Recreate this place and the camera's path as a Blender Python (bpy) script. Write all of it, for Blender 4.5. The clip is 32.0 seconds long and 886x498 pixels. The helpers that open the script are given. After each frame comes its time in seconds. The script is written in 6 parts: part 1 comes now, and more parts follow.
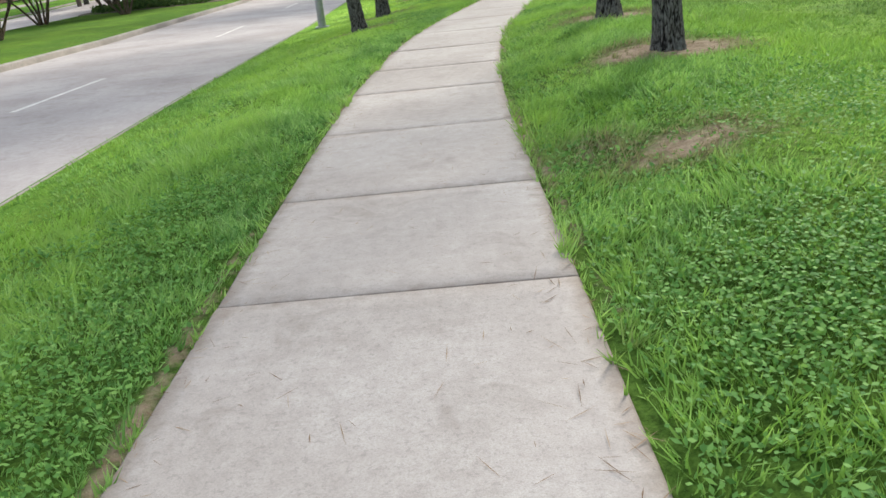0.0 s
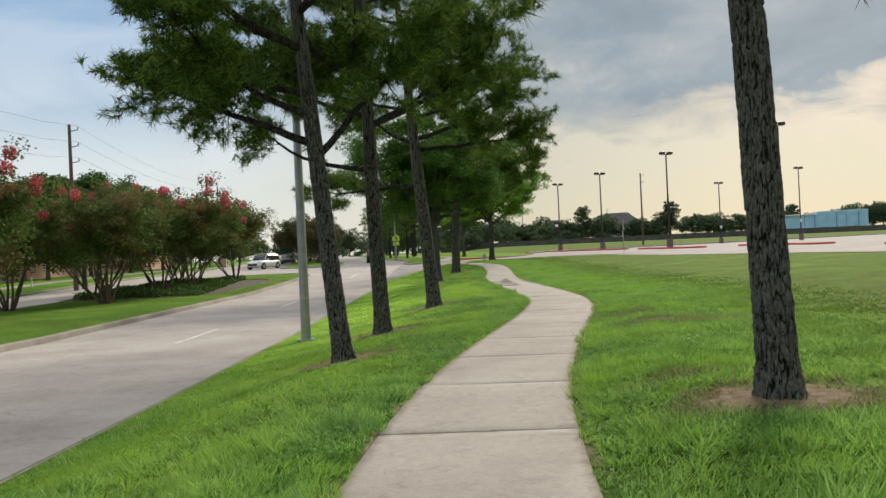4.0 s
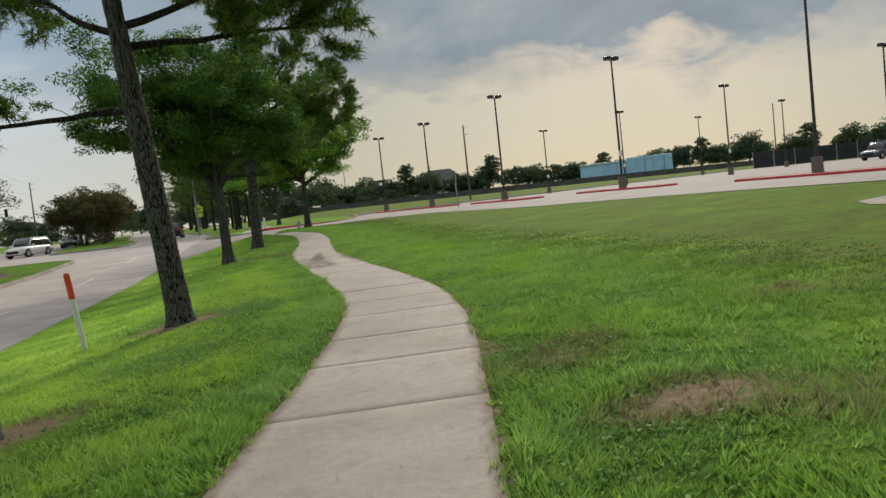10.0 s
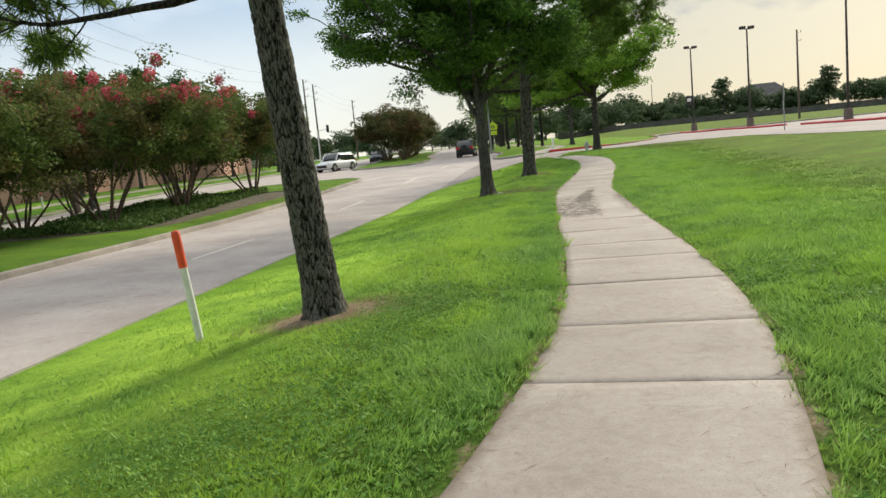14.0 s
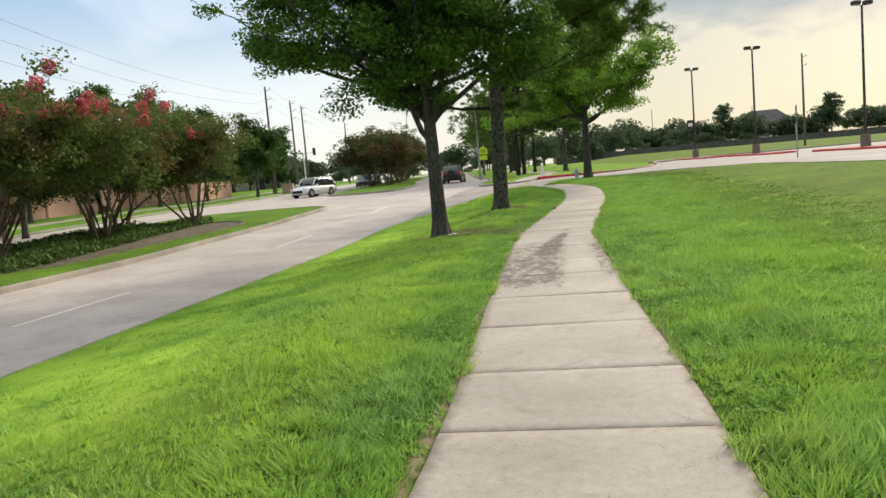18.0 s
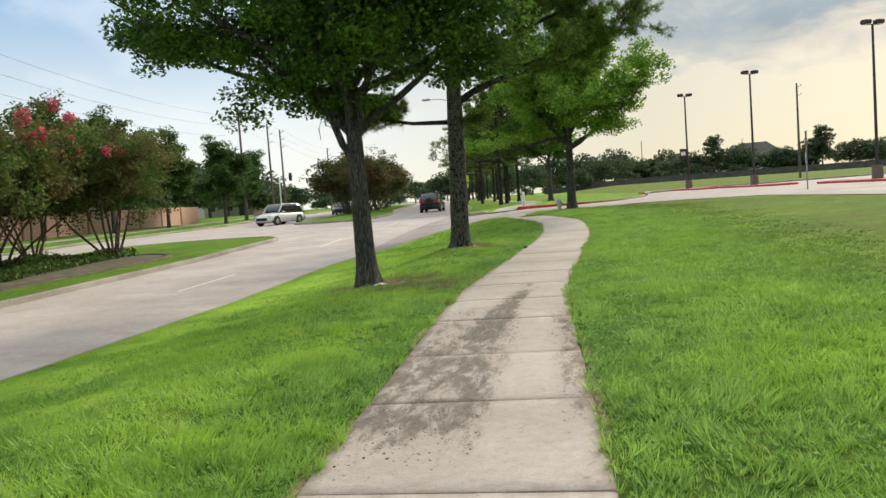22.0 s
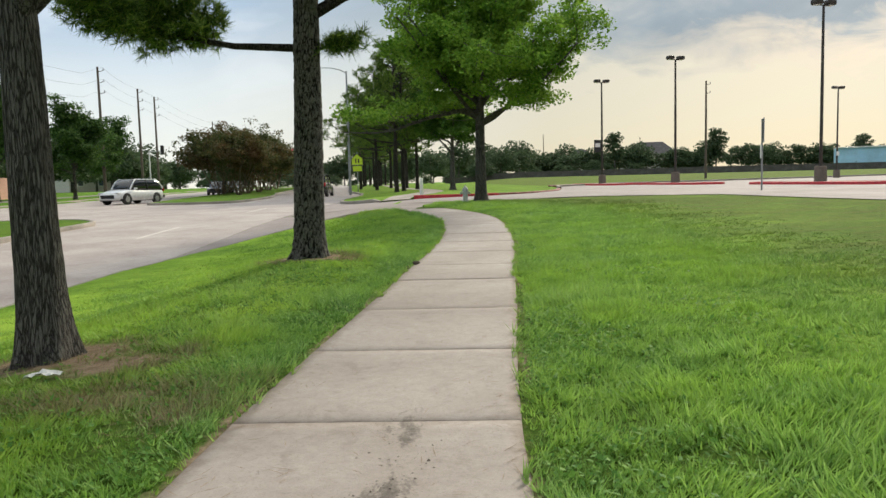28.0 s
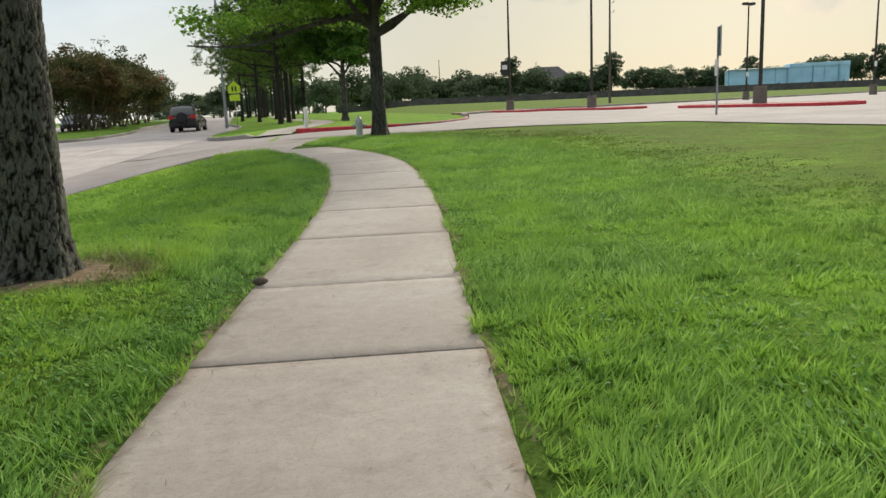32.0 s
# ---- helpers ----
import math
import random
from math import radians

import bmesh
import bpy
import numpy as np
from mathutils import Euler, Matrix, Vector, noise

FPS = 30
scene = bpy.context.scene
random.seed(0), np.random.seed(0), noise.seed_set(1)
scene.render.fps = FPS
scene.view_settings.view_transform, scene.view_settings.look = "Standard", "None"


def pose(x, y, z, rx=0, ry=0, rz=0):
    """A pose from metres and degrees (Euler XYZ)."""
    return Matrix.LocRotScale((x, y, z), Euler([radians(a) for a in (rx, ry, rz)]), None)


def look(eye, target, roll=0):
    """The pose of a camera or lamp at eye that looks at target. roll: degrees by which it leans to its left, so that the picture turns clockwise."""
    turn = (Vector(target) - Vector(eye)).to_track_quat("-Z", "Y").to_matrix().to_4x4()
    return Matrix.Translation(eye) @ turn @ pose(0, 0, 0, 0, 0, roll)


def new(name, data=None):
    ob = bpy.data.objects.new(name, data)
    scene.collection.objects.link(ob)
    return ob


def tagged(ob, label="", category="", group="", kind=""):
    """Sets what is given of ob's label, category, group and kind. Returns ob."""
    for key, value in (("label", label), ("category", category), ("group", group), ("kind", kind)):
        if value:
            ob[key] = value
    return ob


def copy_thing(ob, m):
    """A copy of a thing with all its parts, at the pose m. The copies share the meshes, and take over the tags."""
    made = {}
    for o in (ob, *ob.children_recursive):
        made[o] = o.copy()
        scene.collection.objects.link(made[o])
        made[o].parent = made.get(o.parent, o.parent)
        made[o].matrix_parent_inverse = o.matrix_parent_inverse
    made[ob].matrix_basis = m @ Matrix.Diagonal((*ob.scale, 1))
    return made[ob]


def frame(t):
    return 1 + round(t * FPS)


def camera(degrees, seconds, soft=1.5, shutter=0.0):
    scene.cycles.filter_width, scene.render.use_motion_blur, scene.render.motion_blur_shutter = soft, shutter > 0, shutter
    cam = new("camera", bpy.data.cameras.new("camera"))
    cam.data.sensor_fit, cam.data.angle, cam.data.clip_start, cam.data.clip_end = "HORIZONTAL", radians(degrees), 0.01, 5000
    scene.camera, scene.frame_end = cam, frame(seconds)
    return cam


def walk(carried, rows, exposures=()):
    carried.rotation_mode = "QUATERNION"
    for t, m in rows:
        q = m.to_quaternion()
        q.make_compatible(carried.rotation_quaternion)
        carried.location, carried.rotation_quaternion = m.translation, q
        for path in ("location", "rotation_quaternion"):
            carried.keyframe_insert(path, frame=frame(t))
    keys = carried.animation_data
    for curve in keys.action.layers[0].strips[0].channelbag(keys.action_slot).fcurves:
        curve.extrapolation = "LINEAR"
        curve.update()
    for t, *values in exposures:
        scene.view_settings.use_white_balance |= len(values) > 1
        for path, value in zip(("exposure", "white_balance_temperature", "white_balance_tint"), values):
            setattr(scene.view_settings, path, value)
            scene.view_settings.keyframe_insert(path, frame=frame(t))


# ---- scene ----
cam = camera(61.35, 32.0)
ROWS = [
    (0.0, 0.125, 1.197, 1.315, 67.92, 5.57, -1.01),
    (0.5, 0.099, 1.832, 1.310, 60.99, 3.67, -13.44),
    (1.0, 0.074, 2.467, 1.311, 72.04, 1.32, -8.86),
    (1.5, 0.049, 3.101, 1.326, 75.44, 0.67, -15.50),
    (2.0, -0.004, 3.756, 1.362, 83.19, 1.83, -13.36),
    (2.5, -0.020, 4.370, 1.390, 89.06, 3.18, -11.74),
    (3.0, -0.043, 5.002, 1.397, 91.52, 2.82, -2.50),
    (3.5, -0.015, 5.654, 1.389, 90.95, 2.66, -0.12),
    (5.5, 0.240, 8.428, 1.374, 88.77, 2.44, -0.86),
    (6.0, 0.314, 9.143, 1.374, 88.48, 2.75, -2.39),
    (6.5, 0.369, 9.849, 1.356, 87.96, 3.28, -6.28),
    (7.0, 0.498, 10.582, 1.349, 87.06, 3.52, -10.66),
    (7.5, 0.593, 11.316, 1.341, 86.50, 4.79, -13.26),
    (8.0, 0.743, 12.035, 1.340, 86.15, 4.90, -14.60),
    (8.5, 0.862, 12.730, 1.350, 86.49, 5.60, -14.10),
    (9.0, 0.994, 13.386, 1.345, 85.36, 4.41, -14.34),
    (9.5, 1.106, 14.047, 1.354, 85.89, 6.60, -13.21),
    (10.0, 1.243, 14.700, 1.353, 86.23, 6.25, -13.55),
    (10.5, 1.410, 15.355, 1.357, 87.38, 4.27, -19.22),
    (11.0, 1.595, 16.032, 1.362, 85.37, 2.15, -27.61),
    (11.5, 1.713, 16.718, 1.368, 83.72, 3.36, -22.14),
    (12.0, 1.815, 17.391, 1.373, 83.10, 4.47, -14.18),
    (12.5, 1.928, 18.029, 1.392, 83.17, 4.26, -4.02),
    (13.0, 2.077, 18.628, 1.402, 81.81, 5.34, 1.08),
    (13.5, 2.253, 19.206, 1.426, 82.14, 5.54, 7.58),
    (15.5, 2.778, 21.507, 1.519, 82.54, 5.45, 10.92),
    (16.0, 2.832, 22.164, 1.510, 83.21, 4.88, 9.22),
    (16.5, 2.947, 22.804, 1.491, 84.59, 4.71, 7.67),
    (17.0, 2.976, 23.452, 1.461, 84.77, 5.88, 10.36),
    (17.5, 3.065, 24.069, 1.435, 83.73, 5.87, 7.95),
    (18.0, 3.114, 24.687, 1.435, 84.17, 4.98, 9.62),
    (18.5, 3.184, 25.241, 1.414, 84.70, 4.71, 10.46),
    (19.0, 3.230, 25.806, 1.404, 84.54, 4.90, 14.25),
    (19.5, 3.295, 26.392, 1.401, 85.05, 4.43, 12.08),
    (20.0, 3.367, 26.999, 1.402, 86.05, 4.11, 12.81),
    (20.5, 3.410, 27.602, 1.387, 84.97, 5.17, 11.48),
    (21.0, 3.434, 28.229, 1.384, 85.77, 5.06, 13.62),
    (21.5, 3.450, 28.859, 1.378, 86.18, 5.86, 11.09),
    (22.0, 3.480, 29.483, 1.367, 86.24, 4.19, 8.89),
    (22.5, 3.461, 30.131, 1.350, 85.61, 3.40, 5.40),
    (23.0, 3.444, 30.797, 1.332, 85.93, 2.82, 4.43),
    (23.5, 3.369, 31.452, 1.303, 84.94, 3.44, 3.69),
    (24.0, 3.308, 32.093, 1.274, 84.62, 3.40, 6.43),
    (24.5, 3.253, 32.747, 1.253, 85.11, 4.94, 6.52),
    (25.0, 3.260, 33.424, 1.245, 85.92, 4.63, 5.50),
    (25.5, 3.248, 34.063, 1.235, 86.99, 5.53, 3.85),
    (27.5, 3.236, 36.486, 1.243, 86.51, 5.95, 3.84),
    (28.0, 3.231, 37.121, 1.239, 84.89, 1.53, 1.29),
    (28.5, 3.238, 37.789, 1.247, 84.83, 1.26, 1.60),
    (29.0, 3.281, 38.497, 1.277, 86.01, 3.88, -1.93),
    (29.5, 3.277, 39.213, 1.301, 86.52, 5.56, 0.92),
    (30.0, 3.293, 39.971, 1.318, 86.52, 6.22, 1.02),
    (30.5, 3.264, 40.732, 1.319, 88.03, 5.57, 4.28),
    (31.0, 3.309, 41.480, 1.300, 85.28, 4.68, -1.53),
    (31.5, 3.313, 42.201, 1.271, 82.36, 3.24, -3.35),
    (32.0, 3.308, 42.895, 1.238, 79.23, 2.50, -6.67),
]
EXPOSURES = ((0.0, 0.62, 5800, 8), (1.5, 0.74, 5700, 6), (3.0, 0.13, 6350, 7), (6.0, 0.08, 6400, 7), (8.0, -0.08, 6400, 7), (11.0, -0.23, 6350, 7), (13.0, 0.16, 6400, 7), (16.0, 0.43, 6450, 7), (18.0, 0.43, 6500, 7), (22.0, 0.37, 6450, 7), (28.0, 0.25, 6400, 7), (32.0, 0.2, 6350, 7))
walk(cam, [(t, pose(x, y, z, rx, ry, rz)) for t, x, y, z, rx, ry, rz in ROWS], EXPOSURES)

# ---- light ----
SUN_AZ, SUN_EL = -28.0, 29.0          # degrees: to the right of the walk's direction, and above the horizon
world = bpy.data.worlds.new("evening_sky")
scene.world = world
world.use_nodes = True


class Nodes:
    """Short way to write a node tree."""

    def __init__(self, tree):
        self.tree = tree
        tree.nodes.clear()

    def add(self, kind, op=""):
        n = self.tree.nodes.new(kind)
        if op:
            n.operation = op
        return n

    def attribute(self, name):
        n = self.add("ShaderNodeAttribute")
        n.attribute_name = name
        return n.outputs["Fac"]

    def link(self, a, b):
        self.tree.links.new(a, b)

    def put(self, socket, value):
        if isinstance(value, bpy.types.NodeSocket):
            self.link(value, socket)
        else:
            socket.default_value = value

    def math(self, op, a, b=0.0, clamp=False):
        n = self.add("ShaderNodeMath", op)
        n.use_clamp = clamp
        self.put(n.inputs[0], a)
        self.put(n.inputs[1], b)
        return n.outputs[0]

    def mix(self, f, a, b, blend="MIX"):
        n = self.add("ShaderNodeMix")
        n.data_type, n.blend_type = "RGBA", blend
        self.put(n.inputs[0], f)
        for s, v in ((n.inputs[6], a), (n.inputs[7], b)):
            self.put(s, (*v, 1) if isinstance(v, tuple) and len(v) == 3 else v)
        return n.outputs[2]

    def ramp(self, f, *stops):
        n = self.add("ShaderNodeValToRGB")
        r = n.color_ramp
        while len(r.elements) < len(stops):
            r.elements.new(0.5)
        for e, (p, c) in zip(r.elements, stops):
            e.position = p
            e.color = (*c, 1) if isinstance(c, tuple) else (c, c, c, 1)
        self.put(n.inputs[0], f)
        return n.outputs[0]

    def noise(self, vec, scale, detail=4.0, rough=0.55, out=0, distortion=0.0):
        n = self.add("ShaderNodeTexNoise")
        if vec is not None:
            self.link(vec, n.inputs["Vector"])
        n.inputs["Scale"].default_value = scale
        n.inputs["Detail"].default_value = detail
        n.inputs["Roughness"].default_value = rough
        n.inputs["Distortion"].default_value = distortion
        return n.outputs[out]


def sky_world():
    n = Nodes(world.node_tree)
    out = n.add("ShaderNodeOutputWorld")
    coord = n.add("ShaderNodeTexCoord").outputs["Generated"]
    sep = n.add("ShaderNodeSeparateXYZ")
    n.link(coord, sep.inputs[0])
    z = n.math("MAXIMUM", sep.outputs[2], 0.0)
    # clear evening sky between the clouds
    base = n.ramp(z, (0.0, (0.49, 0.445, 0.352)), (0.12, (0.51, 0.463, 0.368)), (0.24, (0.44, 0.44, 0.40)), (0.38, (0.42, 0.46, 0.50)), (0.62, (0.92, 0.93, 0.92)), (1.0, (1.20, 1.20, 1.18)))
    side = n.math("MULTIPLY_ADD", sep.outputs[0], 0.5)
    side.node.inputs[2].default_value = 0.5
    left = n.ramp(z, (0.0, (0.74, 0.72, 0.66)), (0.12, (0.62, 0.65, 0.66)), (0.24, (0.31, 0.43, 0.59)), (0.38, (0.29, 0.42, 0.62)), (0.62, (0.92, 0.93, 0.92)), (1.0, (1.20, 1.20, 1.18)))
    base = n.mix(n.ramp(side, (0.32, 0.0), (0.56, 1.0)), left, base)
    # cloud sheet, seen in perspective
    flat = n.math("ADD", z, 0.34)
    comb = n.add("ShaderNodeCombineXYZ")
    n.link(n.math("DIVIDE", sep.outputs[0], flat), comb.inputs[0])
    n.link(n.math("DIVIDE", sep.outputs[1], flat), comb.inputs[1])
    comb.inputs[2].default_value = 3.7

    def towards(az, el, power):
        dot = n.add("ShaderNodeVectorMath", "DOT_PRODUCT")
        n.link(coord, dot.inputs[0])
        az, el = radians(az), radians(el)
        dot.inputs[1].default_value = (-math.sin(az) * math.cos(el), math.cos(az) * math.cos(el), math.sin(el))
        return n.math("POWER", n.math("MAXIMUM", dot.outputs["Value"], 0.0), power)

    f = n.noise(comb.outputs[0], 2.1, 6.0, 0.52, distortion=0.35)
    # the sheet opens where the low sun stands behind it
    rift = n.math("MULTIPLY", towards(SUN_AZ - 3, 10.5, 1300.0), 0.055)
    ragged = n.noise(comb.outputs[0], 6.5, 6.0, 0.6, distortion=0.6)
    f = n.math("ADD", n.math("MULTIPLY", f, 0.62), n.math("MULTIPLY", ragged, 0.38))
    lift = n.math("SUBTRACT", n.math("ADD", z, n.math("MULTIPLY", n.math("SUBTRACT", f, 0.5), 0.34)), rift)
    lift = n.math("ADD", lift, n.math("MULTIPLY", towards(-38, 19, 45.0), 0.115))
    cover = n.ramp(lift, (0.135, 0.0), (0.165, 0.55), (0.210, 1.0))
    cover = n.math("MULTIPLY", cover, n.ramp(side, (0.36, 0.06), (0.48, 0.45), (0.60, 1.0)))
    cover = n.math("MULTIPLY", cover, n.ramp(z, (0.42, 1.0), (0.75, 0.2)))
    body = n.math("ADD", n.math("MULTIPLY", n.noise(comb.outputs[0], 3.1, 4.0, 0.5, distortion=0.3), 0.6), n.math("MULTIPLY", ragged, 0.4))
    cloud = n.ramp(body, (0.36, (0.115, 0.160, 0.205)), (0.50, (0.165, 0.215, 0.262)), (0.60, (0.25, 0.285, 0.31)), (0.72, (0.47, 0.44, 0.39)))
    glow = towards(SUN_AZ, SUN_EL - 16, 26.0)
    near = n.math("MULTIPLY", glow, n.math("SUBTRACT", 1.0, cover))
    base = n.mix(n.math("MULTIPLY", near, 0.42), base, (0.80, 0.66, 0.44))
    col = n.mix(cover, base, cloud)
    # sunlit fringe of the clouds
    fringe = n.math("MULTIPLY", n.math("MULTIPLY", cover, n.math("SUBTRACT", 1.0, cover)), 4.0)
    col = n.mix(n.math("MULTIPLY", n.math("MULTIPLY", fringe, towards(SUN_AZ - 2, 13, 40.0)), 0.55), col, (0.98, 0.74, 0.50))
    # thin white veils on the clear side
    veil = n.math("MULTIPLY", n.ramp(n.noise(comb.outputs[0], 2.9, 5.0, 0.5, distortion=0.5), (0.54, 0.0), (0.70, 0.32)), n.ramp(side, (0.40, 1.0), (0.52, 0.0)))
    col = n.mix(n.math("MULTIPLY", veil, n.ramp(z, (0.05, 0.0), (0.16, 1.0))), col, (0.80, 0.80, 0.80))
    bg = n.add("ShaderNodeBackground")
    n.link(col, bg.inputs[0])
    bg.inputs[1].default_value = SKY_STRENGTH
    sky = n.add("ShaderNodeTexSky")
    sky.sky_type, sky.sun_disc, sky.sun_elevation, sky.sun_rotation = "NISHITA", False, radians(SUN_EL), radians(-SUN_AZ)
    bg2 = n.add("ShaderNodeBackground")
    n.link(sky.outputs[0], bg2.inputs[0])
    bg2.inputs[1].default_value = 0.012
    add = n.add("ShaderNodeAddShader")
    n.link(bg.outputs[0], add.inputs[0])
    n.link(bg2.outputs[0], add.inputs[1])
    n.link(add.outputs[0], out.inputs[0])


SKY_STRENGTH = 1.0
sky_world()
sun = new("sun", bpy.data.lights.new("sun", "SUN"))
sun.data.energy, sun.data.angle, sun.data.color = 3.6, radians(15), (1.0, 0.89, 0.72)
sun.matrix_world = look((0, 0, 50), (50 * math.sin(radians(SUN_AZ)) * 1.0, -50 * math.cos(radians(SUN_AZ)), 50 - 50 * math.tan(radians(SUN_EL))))

# ---- materials ----


def material(name, rough=0.7, metal=0.0):
    m = bpy.data.materials.new(name)
    m.use_nodes = True
    n = Nodes(m.node_tree)
    out = n.add("ShaderNodeOutputMaterial")
    b = n.add("ShaderNodeBsdfPrincipled")
    b.inputs["Roughness"].default_value = rough
    b.inputs["Metallic"].default_value = metal
    n.link(b.outputs[0], out.inputs[0])
    return m, n, b


def bump(n, b, height, strength, distance):
    k = n.add("ShaderNodeBump")
    k.inputs["Strength"].default_value = strength
    k.inputs["Distance"].default_value = distance
    n.link(height, k.inputs["Height"])
    n.link(k.outputs[0], b.inputs["Normal"])


def place(n):
    return n.add("ShaderNodeNewGeometry").outputs["Position"]


def plain(name, col, rough=0.6, metal=0.0, vary=0.12, scale=6.0):
    """Paint, metal or plastic with slight grime at two scales."""
    m, n, b = material(name, rough, metal)
    p = n.add("ShaderNodeTexCoord").outputs["Object"]
    f = n.math("ADD", n.math("MULTIPLY", n.noise(p, scale, 5), 0.6), n.math("MULTIPLY", n.noise(p, scale * 9, 3), 0.4))
    dark = tuple(c * (1 - 2.2 * vary) for c in col)
    lite = tuple(min(1, c * (1 + vary)) for c in col)
    n.link(n.ramp(f, (0.3, dark), (0.65, lite)), b.inputs["Base Color"])
    n.link(n.ramp(f, (0.3, min(1.0, rough + 0.1)), (0.7, max(0.05, rough - 0.08))), b.inputs["Roughness"])
    return m


def concrete(name, dark, mid, lite, mud=False, joints=False):
    m, n, b = material(name, 0.88)
    p = place(n)
    big = n.noise(p, 0.55, 5, 0.6)
    small = n.noise(p, 13.0, 6, 0.6)
    grit = n.noise(p, 160.0, 2, 0.6)
    f = n.math("ADD", n.math("MULTIPLY", big, 0.68), n.math("MULTIPLY", small, 0.32))
    col = n.ramp(f, (0.38, dark), (0.5, mid), (0.62, lite))
    col = n.mix(n.ramp(grit, (0.35, 0.28), (0.6, 0.0)), col, tuple(c * 0.55 for c in dark))
    col = n.mix(n.ramp(n.noise(p, 48.0, 5, 0.72), (0.36, 0.42), (0.47, 0.0)), col, tuple(c * 0.6 for c in dark))
    if not joints:
        rnd = n.add("ShaderNodeObjectInfo").outputs["Random"]
        col = n.mix(n.math("MULTIPLY", rnd, 0.16), col, tuple(c * 0.72 for c in mid))
    streak = n.noise(p, 2.6, 8, 0.72, distortion=0.8)
    col = n.mix(n.ramp(streak, (0.53, 0.0), (0.70, 0.42)), col, (0.17, 0.135, 0.11))
    if mud:
        a = n.attribute("mud")
        run = n.add("ShaderNodeMapping")
        n.link(p, run.inputs[0])
        run.inputs["Scale"].default_value = (1.0, 0.36, 1.0)
        clods = n.noise(p, 46.0, 6, 0.7)
        blotch = n.math("ADD", n.math("MULTIPLY", n.noise(run.outputs[0], 7.0, 9, 0.72, distortion=0.4), 0.7), n.math("MULTIPLY", clods, 0.3))
        edge = n.math("ADD", a, n.math("MULTIPLY", n.math("SUBTRACT", blotch, 0.5), 4.6))
        dust = n.ramp(a, (0.05, 0.0), (0.75, 0.42))
        col = n.mix(dust, col, (0.27, 0.225, 0.19))
        wet = n.ramp(edge, (0.52, 0.0), (0.95, 0.9))
        soil = n.ramp(n.math("ADD", n.math("MULTIPLY", clods, 0.6), n.math("MULTIPLY", n.noise(run.outputs[0], 15.0, 5, 0.7), 0.4)), (0.36, (0.042, 0.034, 0.028)), (0.52, (0.098, 0.081, 0.067)), (0.68, (0.22, 0.188, 0.16)))
        col = n.mix(wet, col, soil)
        rim = n.attribute("rim")
        rimf = n.ramp(n.math("ADD", rim, n.math("MULTIPLY", n.math("SUBTRACT", n.noise(p, 7.0, 5, 0.7), 0.5), 0.9)), (0.34, 0.0), (0.80, 0.8))
        col = n.mix(rimf, col, (0.15, 0.105, 0.075))
    n.link(col, b.inputs["Base Color"])
    bump(n, b, n.math("ADD", n.math("MULTIPLY", grit, 0.5), small), 0.25, 0.006)
    return m


def lawn_tones(n, p, col):
    """Swathes of yellower, darker and drier grass."""
    col = n.mix(n.ramp(n.noise(p, 0.42, 4, 0.6), (0.44, 0.0), (0.66, 0.65)), col, (0.27, 0.46, 0.040))
    col = n.mix(n.ramp(n.noise(p, 1.9, 5, 0.65), (0.36, 0.50), (0.54, 0.0)), col, (0.070, 0.185, 0.030))
    # sunlight painted in: brighter yellow-green on the verge and by the walk
    col = n.mix(n.math("MULTIPLY", n.attribute("sun_tint"), n.ramp(n.noise(p, 0.7, 5, 0.65), (0.36, 0.15), (0.60, 0.85))), col, (0.38, 0.56, 0.075))
    col = n.mix(n.math("MULTIPLY", n.attribute("dry"), n.ramp(n.noise(p, 0.8, 5, 0.65), (0.34, 0.55), (0.60, 1.0))), col, n.ramp(n.noise(p, 5.0, 5, 0.7), (0.36, (0.068, 0.104, 0.017)), (0.62, (0.130, 0.156, 0.032))))
    swath = n.add("ShaderNodeMapping")
    n.link(p, swath.inputs[0])
    swath.inputs["Rotation"].default_value = (0, 0, radians(12))
    swath.inputs["Scale"].default_value = (0.16, 1.5, 1.0)
    col = n.mix(n.math("MULTIPLY", n.attribute("dry"), n.ramp(n.noise(swath.outputs[0], 1.1, 7, 0.68), (0.50, 0.0), (0.66, 0.55))), col, (0.132, 0.118, 0.046))
    return col


